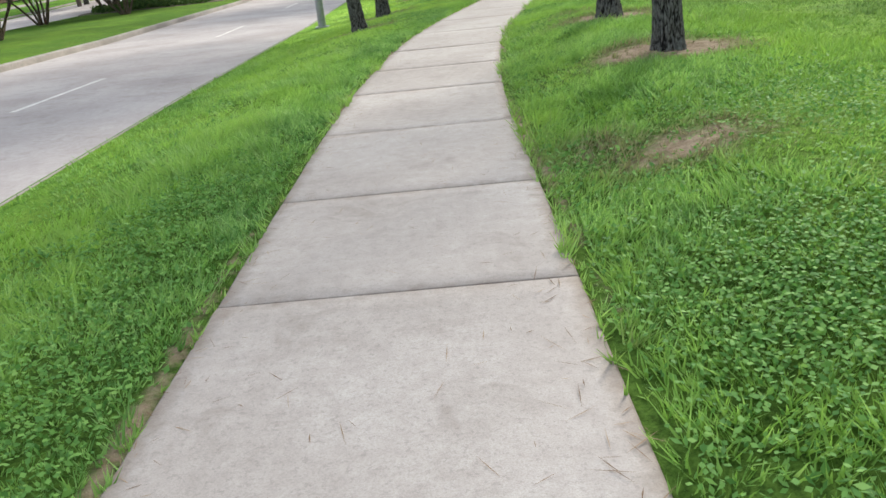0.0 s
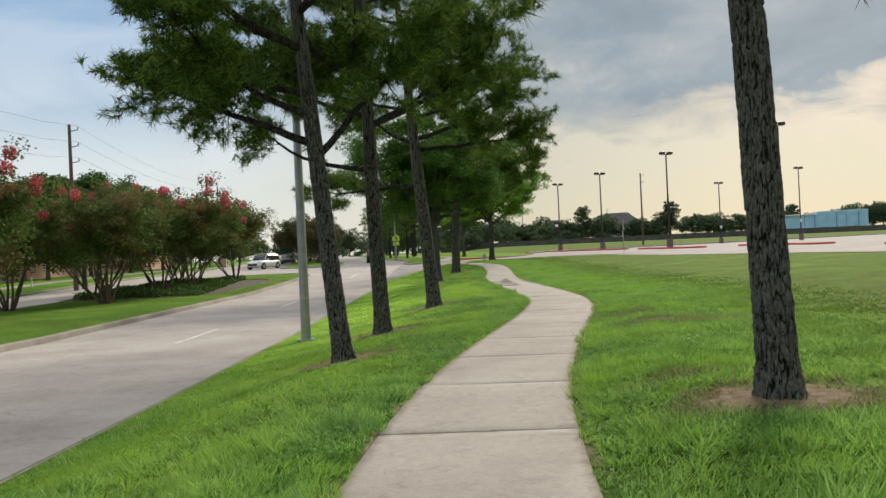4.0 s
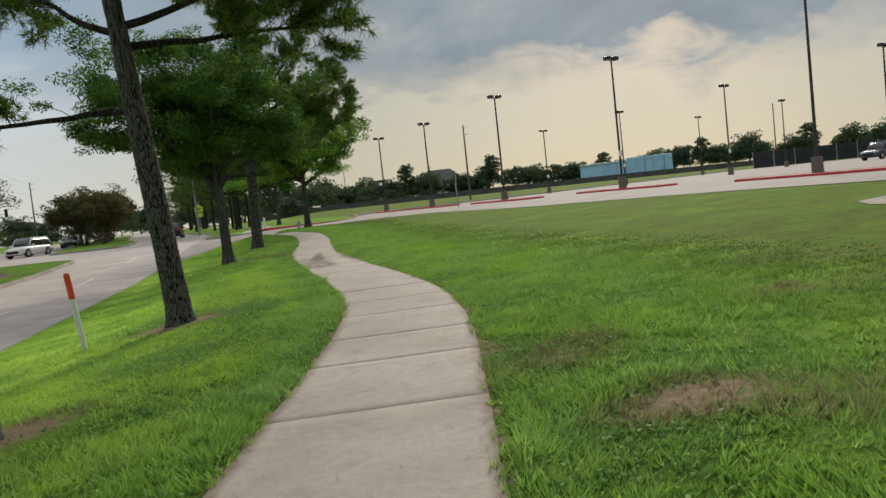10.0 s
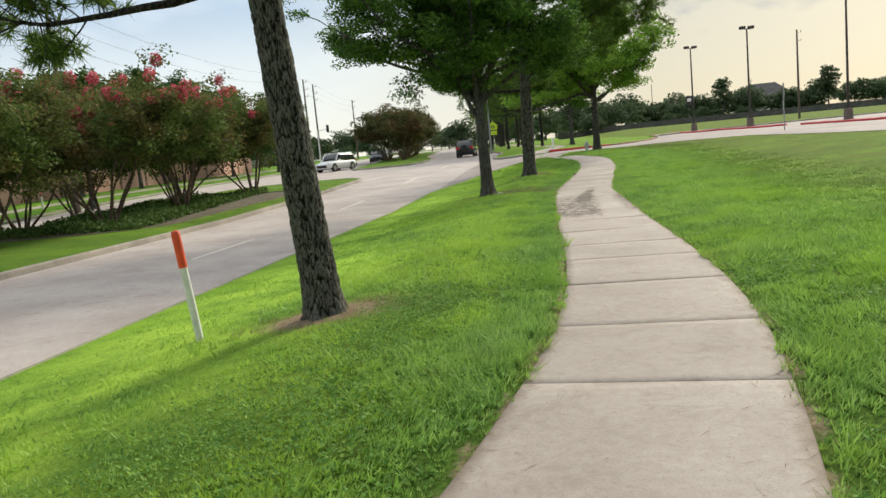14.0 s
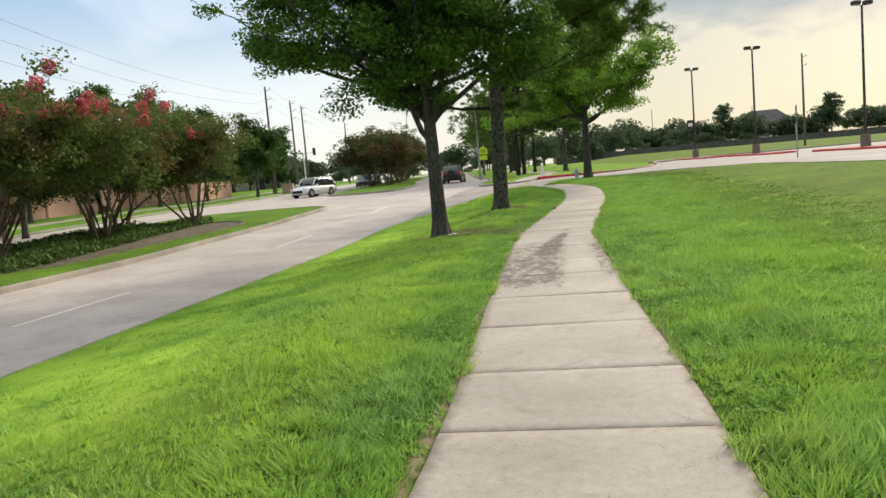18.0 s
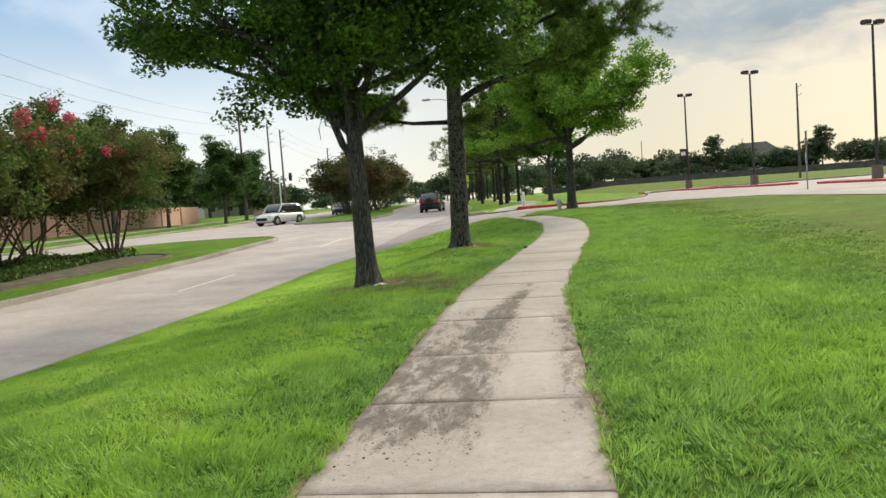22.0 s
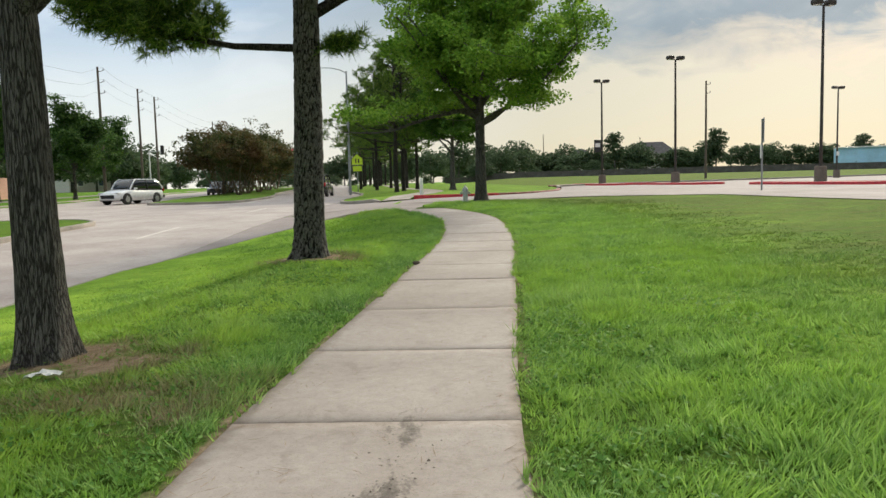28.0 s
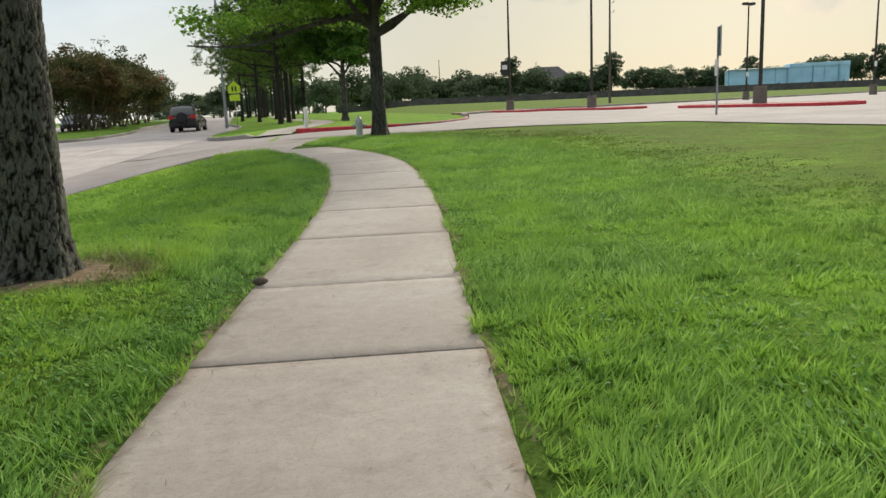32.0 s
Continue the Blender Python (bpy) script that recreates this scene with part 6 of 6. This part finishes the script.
car("suv", "black sport utility car driving away down the road", "car_black", (-7.9, 96.0, rz(96.0)), 92, True, True)
car("suv", "dark grey car parked in the car park", "car_grey", (60.0, 75.6, gz(60, 75.6) + 0.03), 195, True)
car("suv", "silver-white car parked in the car park", "car_white", (79.0, 73.0, gz(79, 73) + 0.03), -8, True)
for k, (x, y, p) in enumerate(((-23.0, 118.0, "car_grey"), (-24.2, 125.0, "car_white"), (-25.4, 132.0, "car_grey"))):
    car("sedan", "car queueing on the far carriageway", p, (x, y, rz(y)), -81)


def drive_corner():
    """A strip of bare tan soil behind the car park's far kerb."""
    o = [(10.4, 96.6), (11.6, 98.4), (14.6, 101.4), (19.6, 104.6), (19.2, 105.8), (14.0, 103.2), (10.6, 100.0)]
    island("soil_strip", o, lambda px, py: ground_z(px, py) + 0.01, "strip of bare orange soil along the far kerb", "planting bed", "gravel", "fadedred", 0.12, 0.04, 0.2)


drive_corner()


def signals():
    """Traffic signal and cabinet where the side street meets the road."""
    x, y = -33.7, 126.0
    ob = thing("signal_pole", "pale traffic signal pole with a dark signal head", "traffic light", (x, y, gz(x, y)))
    part("pole", rod([(0, 0, -0.2), (0, 0, 5.2)], [0.10, 0.08], 10), "white", ob)
    arm = part("arm", rod([(0, 0, 5.0), (1.6, 0, 5.15)], [0.05, 0.04], 8), "steel", ob)
    head = part("signal_head", box(0.36, 0.3, 1.05, (1.6, 0, 4.7), 0.04), "black", arm)
    for k in range(3):
        part("lens", rod([(1.6, -0.15, 4.88 + 0.34 * k), (1.6, -0.19, 4.88 + 0.34 * k)], [0.11, 0.10], 12), "tyre", head)
    x, y = -31.0, 112.0
    ob = thing("utility_cabinet", "tan metal utility cabinet on the far verge", "cabinet", (x, y, gz(x, y)), 8)
    part("body", box(1.3, 0.8, 1.25, (0, 0, -0.05), 0.03), "cap", ob)
    part("lid", box(1.36, 0.86, 0.08, (0, 0, 1.2), 0.02), "cap", ob)


signals()


# ---- the walk: slabs ----
def mud_at(x, y):
    """Dried mud washed over the walk."""
    u = x - walk_x(y)
    band = smooth(40.9, 39.6, y) * smooth(35.2, 37.0, y) * np.exp(-np.abs((u - 0.02 - 0.11 * (y - 38.6)) / (0.14 + 0.06 * np.maximum(0, 39.4 - y))) ** 3)
    spread = smooth(38.2, 35.6, y) * smooth(32.9, 34.0, y) * smooth(0.22 + 0.05 * (y - 35), 0.0, u)
    film = 0.72 * smooth(39.8, 37.4, y) * smooth(32.6, 34.0, y) * smooth(-0.10, -0.45, u)
    strip = 0.85 * smooth(38.9, 37.6, y) * smooth(33.4, 34.4, y) * smooth(0.44, 0.66, u)
    spot = 0.8 * np.exp(-(((u - 0.15) / 0.16) ** 2 + ((y - 40.75) / 0.3) ** 2))
    return np.maximum.reduce([1.12 * band, 0.86 * spread, 0.76 * film, 0.88 * strip, spot])


JOINTS = [-4.3, -2.6, -0.95, 0.7, 2.35, 4.03, 5.42, 7.08, 8.82, 10.3, 12.0, 14.0, 15.9, 17.75, 19.68, 21.25, 22.5, 24.1, 25.48, 27.14, 28.65, 29.84, 31.35, 32.85, 34.4, 35.9, 37.75, 39.3, 40.93, 42.6, 44.4, 46.6, 48.27, 50.3, 52.2, 54.15, 56.0, 57.8, 59.6, 61.4]


def build_walk():
    ob = tagged(new("pavement"), "pale curving concrete footpath in slabs", "pavement", kind="structure")
    g = np.random.default_rng(4)
    for y0, y1 in zip(JOINTS, JOINTS[1:]):
        e = g.choice([0.004, 0.006, 0.008])
        t = np.concatenate([[0], np.linspace(0.0035, 1 - 0.0035, 13), [1]])[:, None]
        s = np.concatenate([[-1], np.linspace(-0.985, 0.985, 17), [1]])[None]
        rows, cols = t.size, s.size
        y = (y0 + e) * (1 - t) + (y1 - e) * t + 0 * s
        wob = 0.006 * np.array([noise.noise((q * 2.1, 5.0, 0.0)) for q in y[:, 0]])[:, None]
        x = walk_x(y) + s * (0.765 + wob)
        slope = np.gradient(walk_x(y[:, 0]), y[:, 0])[:, None]
        y = y - slope * s * 0.35
        z = walk_z(y) + g.normal() * 0.0012 + g.normal() * 0.0015 * s + g.normal() * 0.0015 * (t - 0.5)
        z = z - 0.004 * ((t < 0.001) | (t > 0.999)) - 0.008 * (np.abs(s) > 0.999)
        top = np.stack([x, y, z], -1).reshape(-1, 3)
        i = (np.arange(rows - 1)[:, None] * cols + np.arange(cols - 1)[None]).ravel()
        f = np.stack([i, i + 1, i + cols + 1, i + cols], 1)
        rim = np.concatenate([np.arange(cols), np.arange(1, rows) * cols + cols - 1, (rows - 1) * cols + np.arange(cols - 2, -1, -1), np.arange(rows - 2, 0, -1) * cols])
        lowv = top[rim] - [0, 0, 0.09]
        n0, m = len(top), len(rim)
        side = np.array([[rim[(q + 1) % m], rim[q], n0 + q, n0 + (q + 1) % m] for q in range(m)])
        allv = np.concatenate([top, lowv])
        me = np_mesh("slab", allv, np.concatenate([f, side]), "walk")
        set_attr(me, "mud", mud_at(allv[:, 0], allv[:, 1]))
        crack = np.minimum(np.abs(allv[:, 1] - y0), np.abs(allv[:, 1] - y1))
        set_attr(me, "rim", np.maximum(np.exp(-((0.80 - np.abs(allv[:, 0] - walk_x(allv[:, 1]))) / 0.10)), 0.55 * np.exp(-crack / 0.09)))
        child("slab", me, ob)
    ys = spaced((-4, 61.3, 0.4))
    v, f = strip(lambda q: walk_x(q) - 0.75, lambda q: walk_x(q) + 0.75, ys, lambda a, b: walk_z(b), -0.011)
    child("joint_bed", np_mesh("joint_bed", v, f, "joint"), ob, "dark soil in the joints")


build_walk()


# ---- grass ----
CLOVER = ((1.45, 3.35, 0.6, 0.85, 7000), (2.4, 5.6, 0.9, 0.9, 3000), (-1.4, 3.2, 0.45, 1.5, 2600), (-1.55, 5.6, 0.4, 0.8, 1400), (0.5, 23.5, 0.9, 1.6, 4200), (0.9, 26.2, 0.6, 1.6, 3600), (-0.2, 17.5, 0.6, 1.6, 2600), (1.2, 46.5, 0.5, 0.9, 1800))


def build_grass():
    """Tufts of blades: thick by the walk, shorter and thinner away from it, few on bare soil."""
    g = np.random.default_rng(21)
    runs = []
    for count, d0, d1, each in ((125000, 0.0, 1.25, 6), (185000, 1.25, 6.2, 5)):
        y = g.uniform(-1.5, 66.0, count)
        side = np.where(g.uniform(size=count) < (0.5 if d0 == 0 else 0.38), -1, 1)
        d = d0 + (d1 - d0) * g.uniform(size=count) ** (1.0 if d0 == 0 else 1.25)
        runs.append((y, side, d, np.full(count, each)))
    y, side, d, each = (np.concatenate(q) for q in zip(*runs))
    slope = (walk_x(y + 0.1) - walk_x(y - 0.1)) / 0.2
    x = walk_x(y) + side * (d + 0.735 + 0.030 * np.sin(y * 9.1) * np.sin(y * 2.3 + side)) * np.sqrt(1 + slope ** 2)
    # slow noise: where the grass stands higher, and which way it leans
    step = 0.09
    ix, iy = np.arange(-5, 14, step), np.arange(-2, 67, step)
    at = lambda t: t[np.clip(((y + 2) / step).astype(int), 0, len(iy) - 1), np.clip(((x + 5) / step).astype(int), 0, len(ix) - 1)]
    patchy = at(np.array([[noise.noise((p * 0.8, q * 0.8, 0.0)) + 0.9 * noise.noise((p * 3.1, q * 3.1, 3.0)) for p in ix] for q in iy]))
    drift = at(np.array([[noise.noise((p * 1.1 + 9, q * 1.1, 7.0)) + 0.4 * noise.noise((p * 5.0, q * 5.0, 2.0)) for p in ix] for q in iy]))
    k = len(x)
    worn, wx = bare(x, y), walk_x(y)
    keep = ((x > wx) | (x > kerb_x(y) + 0.15)) & ((x > wx) | (y < 61.2)) & ((y < 61.4) | (x > np.interp(y, TONGUE_Y, TONGUE_X) + 0.06)) & (g.uniform(size=k) > np.clip(worn, 0, 0.95)) & (g.uniform(size=k) < np.clip(0.92 + 0.8 * patchy, 0.5, 1)) & (g.uniform(size=k) < np.interp(d, [2.0, 4.0, 6.2], [1, 0.45, 0.0]))
    x, y, d, each, patchy, drift, worn = (q[keep] for q in (x, y, d, each, patchy, drift, worn))
    lush = np.ones(len(x))
    for cx, cy, rx, ry, _ in CLOVER:
        lush = np.minimum(lush, 1 - 0.72 * np.exp(-(((x - cx) / rx) ** 2 + ((y - cy) / ry) ** 2)))
    size = lush * (0.046 + 0.022 * g.gamma(2.0, 0.5, len(x))) * np.clip(1 + 0.75 * patchy, 0.5, 1.8) * np.where(d < 0.15, 1.2, 1.0) * np.interp(d, [1.5, 6.0], [1, 0.16]) * (1 - 0.45 * np.clip(worn, 0, 1))
    tone = np.clip(0.52 + (0.45 * patchy + g.normal(size=len(x)) * 0.28) * np.interp(d, [1.5, 5.0], [1, 0.25]), 0, 1)
    spread = 0.020 + 0.010 * d
    own = np.repeat(np.arange(len(x)), each)
    m = len(own)
    a = g.uniform(0, 6.283, m)
    p = np.stack([x[own], y[own], ground_z(x, y)[own] - 0.004], 1) + np.stack([np.cos(a), np.sin(a), 0 * a], 1) * (spread[own] * g.uniform(0, 1, m))[:, None]
    off = np.abs(p[:, 0] - walk_x(p[:, 1]))
    p[:, 2] = np.where(off < 0.78, walk_z(p[:, 1]) - 0.006, p[:, 2])
    away = off > 0.762 - 0.075 * np.clip(patchy[own] + 0.1, 0, 0.8)
    own, a, p = own[away], a[away], p[away]
    m = len(own)
    h = size[own] * g.uniform(0.55, 1.25, m)
    lean = np.stack([np.cos(a), np.sin(a)], 1) * g.uniform(0.15, 1.0, (m, 1)) + np.stack([np.cos(7 * drift[own]), np.sin(7 * drift[own])], 1) * 0.45
    w = g.uniform(0.0032, 0.0062, m) * (1 + 0.30 * d[own])
    b = g.uniform(0, 6.283, m)
    s = np.stack([np.cos(b) * w, np.sin(b) * w, 0 * w], 1)
    tip = p + np.concatenate([lean * h[:, None], h[:, None]], 1)
    v = np.stack([p - s, p + s, tip], 1).reshape(-1, 3)
    me = np_mesh("grass_blades", v, np.arange(len(v)).reshape(-1, 3), "blade")
    own3 = np.repeat(own, 3)
    set_attr(me, "dry", weary(x, y)[own3])
    set_attr(me, "sun_tint", sun_tint(x, y)[own3])
    set_attr(me, "tone", tone[own3])
    set_attr(me, "dead", (bare(x, y, False) * 1.5 + 0.3 * worn + 0.30 * patchy + g.normal(size=len(x)) * 0.10)[own3])
    tagged(new("grass", me), "mown green grass blades along the footpath", "grass", kind="stuff")


build_grass()


def build_weeds(count=230000):
    """Low creeping weeds and broad leaf blades lying flat between the tufts."""
    g = np.random.default_rng(37)
    y = g.uniform(-1.0, 60.0, count)
    side = np.where(g.uniform(size=count) < 0.46, -1, 1)
    x = walk_x(y) + side * (0.79 + g.gamma(1.1, 0.85, count))
    thick = np.array([noise.noise((a * 0.9 + 40, b * 0.9, 1.0)) + 0.8 * noise.noise((a * 3.0, b * 3.0, 9.0)) for a, b in zip(x, y)])
    keep = (x > -3.7) & (np.abs(x - walk_x(y)) < 3.2) & (thick > g.uniform(-0.55, 0.45, count)) & (g.uniform(size=count) > bare(x, y) * 1.1)
    x, y, thick = x[keep], y[keep], thick[keep]
    k = len(x)
    off = np.abs(x - walk_x(y))
    c = np.stack([x, y, ground_z(x, y) + g.uniform(0.008, 0.050, k) * np.clip(1 + thick, 0.4, 1.5)], 1)
    up = g.normal(size=(k, 3)) * 0.55 + [0, 0, 1]
    u = np.cross(up, g.normal(size=(k, 3)))
    u /= np.linalg.norm(u, axis=1, keepdims=True)
    w = np.cross(up, u)
    w /= np.linalg.norm(w, axis=1, keepdims=True)
    ln = g.uniform(0.009, 0.021, (k, 1)) * (1 + 0.10 * off[:, None])
    wd = ln * g.uniform(0.28, 0.62, (k, 1))
    v = np.stack([c - u * ln, c + w * wd, c + u * ln, c - w * wd], 1).reshape(-1, 3)
    me = np_mesh("weed_leaves", v, np.arange(len(v)).reshape(-1, 4), "clover")
    tagged(new("weeds", me), "low creeping green weeds between the grass tufts", "weeds", kind="stuff")


build_weeds()


def build_clover():
    g = np.random.default_rng(31)
    cs = []
    for cx, cy, rx, ry, n in CLOVER:
        p = g.normal(size=(n, 2)) * [rx, ry] * 0.6 + [cx, cy]
        p = p[np.abs(p[:, 0] - walk_x(p[:, 1])) > 0.80]
        cs.append(np.stack([p[:, 0], p[:, 1], ground_z(p[:, 0], p[:, 1]) + g.uniform(0.02, 0.075, len(p))], 1))
    c = np.concatenate(cs)
    u = g.normal(size=c.shape) * [1, 1, 0.35]
    u /= np.linalg.norm(u, axis=1, keepdims=True)
    w = np.cross(u, g.normal(size=c.shape) * [0.25, 0.25, 1])
    w /= np.linalg.norm(w, axis=1, keepdims=True)
    s = g.uniform(0.008, 0.014, (len(c), 1))
    v = np.stack([c - u * s, c + w * s * 0.8, c + u * s, c - w * s * 0.8], 1).reshape(-1, 3)
    me = np_mesh("clover_leaves", v, np.arange(len(v)).reshape(-1, 4), "clover")
    tagged(new("clover", me), "low dark clover patches in the grass", "weeds", kind="stuff")


build_clover()


def build_litter():
    """Dead pine needles, straw and clippings on the walk and under the trees."""
    g = np.random.default_rng(17)
    ps = []
    y = g.uniform(0, 58, 4000)
    u = g.uniform(-0.78, 0.78, 4000)
    u = np.where(g.uniform(size=4000) < 0.72, np.sign(u) * (0.78 - g.exponential(0.10, 4000)), u)
    keep = np.abs(u) < 0.8
    y, u = y[keep], u[keep]
    ps.append(np.stack([walk_x(y) + u, y, walk_z(y) + 0.006], 1))
    for cx, cy in TREES_NEAR:
        q = g.normal(size=(1500, 2)) * [0.45, 0.36] + [cx, cy]
        ps.append(np.stack([q[:, 0], q[:, 1], ground_z(q[:, 0], q[:, 1]) + 0.012], 1))
    for cx, cy, a, b, s in BARE:
        q = g.normal(size=(int(500 * s), 2)) * [a * 0.6, b * 0.6] + [cx, cy]
        ps.append(np.stack([q[:, 0], q[:, 1], ground_z(q[:, 0], q[:, 1]) + 0.012], 1))
    c = np.concatenate(ps)
    a = g.uniform(0, 6.283, len(c))
    ln = g.uniform(0.015, 0.075, len(c))
    u = np.stack([np.cos(a), np.sin(a), g.normal(size=len(c)) * 0.06], 1) * ln[:, None]
    w = np.stack([-np.sin(a), np.cos(a), 0 * a], 1) * g.uniform(0.001, 0.0022, (len(c), 1))
    v = np.stack([c - u, c + w - u * 0.1, c + u, c - w - u * 0.1], 1).reshape(-1, 3)
    me = np_mesh("litter", v, np.arange(len(v)).reshape(-1, 4), "straw")
    tagged(new("litter", me), "dry pine needles and clippings scattered about", "litter", kind="stuff")


build_litter()


def build_clods(count=18000):
    """Crumbs of dried mud on the walk."""
    g = np.random.default_rng(71)
    y = g.uniform(33.0, 41.0, count)
    x = walk_x(y) + g.uniform(-0.76, 0.76, count)
    keep = mud_at(x, y) * 0.8 > g.uniform(0.05, 1.0, count)
    x, y = x[keep], y[keep]
    k = len(x)
    r = np.minimum(0.0022 + g.gamma(1.5, 0.0016, k), 0.010)
    base = np.stack([x, y, walk_z(y) - 0.001], 1)
    a = g.uniform(0, 6.283, k)
    corners = [base + np.stack([np.cos(a + q) * r * g.uniform(0.7, 1.4, k), np.sin(a + q) * r * g.uniform(0.7, 1.8, k), 0 * r], 1) for q in (0, 1.57, 3.14, 4.71)]
    top = base + np.stack([g.normal(size=k) * r * 0.3, g.normal(size=k) * r * 0.3, r * g.uniform(0.5, 1.0, k)], 1)
    v = np.stack([*corners, top], 1).reshape(-1, 3)
    i = np.arange(k)[:, None] * 5
    f = np.concatenate([i + [0, 1, 4], i + [1, 2, 4], i + [2, 3, 4], i + [3, 0, 4]])
    tagged(new("mud_crumbs", np_mesh("mud_crumbs", v, f, "clod")), "dark crumbs of dried mud on the footpath", "mud", kind="stuff")


build_clods()


# ---- odds and ends on the ground ----
def odds():
    x, y = 0.27, 42.2
    ob = thing("paper_scrap", "crumpled white paper scrap in the grass", "litter", (x, y, gz(x, y) + 0.02), 20)
    bm = bmesh.new()
    bmesh.ops.create_grid(bm, x_segments=8, y_segments=5, size=0.5)
    for q in bm.verts:
        q.co = Vector((q.co.x * 0.24, q.co.y * 0.11, 0.035 * (1 + noise.noise(q.co * 5.0)) * (1 - abs(q.co.x))))
    part("sheet", bm, "white", ob)
    for k, (x, y) in enumerate(((2.54, 48.4), (-11.9, 65.2))):
        z = float(walk_z(y)) if x > -5 else float(road_z(y))
        ob = thing("pine_cone", "small brown pine cone lying on the concrete", "pine cone", (x, y, z + 0.004), 40 * k, "pine cones")
        bm = rod([(-0.055, 0, 0.028), (-0.04, 0, 0.03), (-0.01, 0, 0.03), (0.03, 0, 0.028), (0.055, 0, 0.026)], [0.012, 0.026, 0.03, 0.022, 0.006], 9)
        for q in bm.verts:
            q.co += Vector((0, 0, 0.008)) * noise.noise(q.co * 60.0)
        part("cone_scales", bm, "wood", ob)


odds()
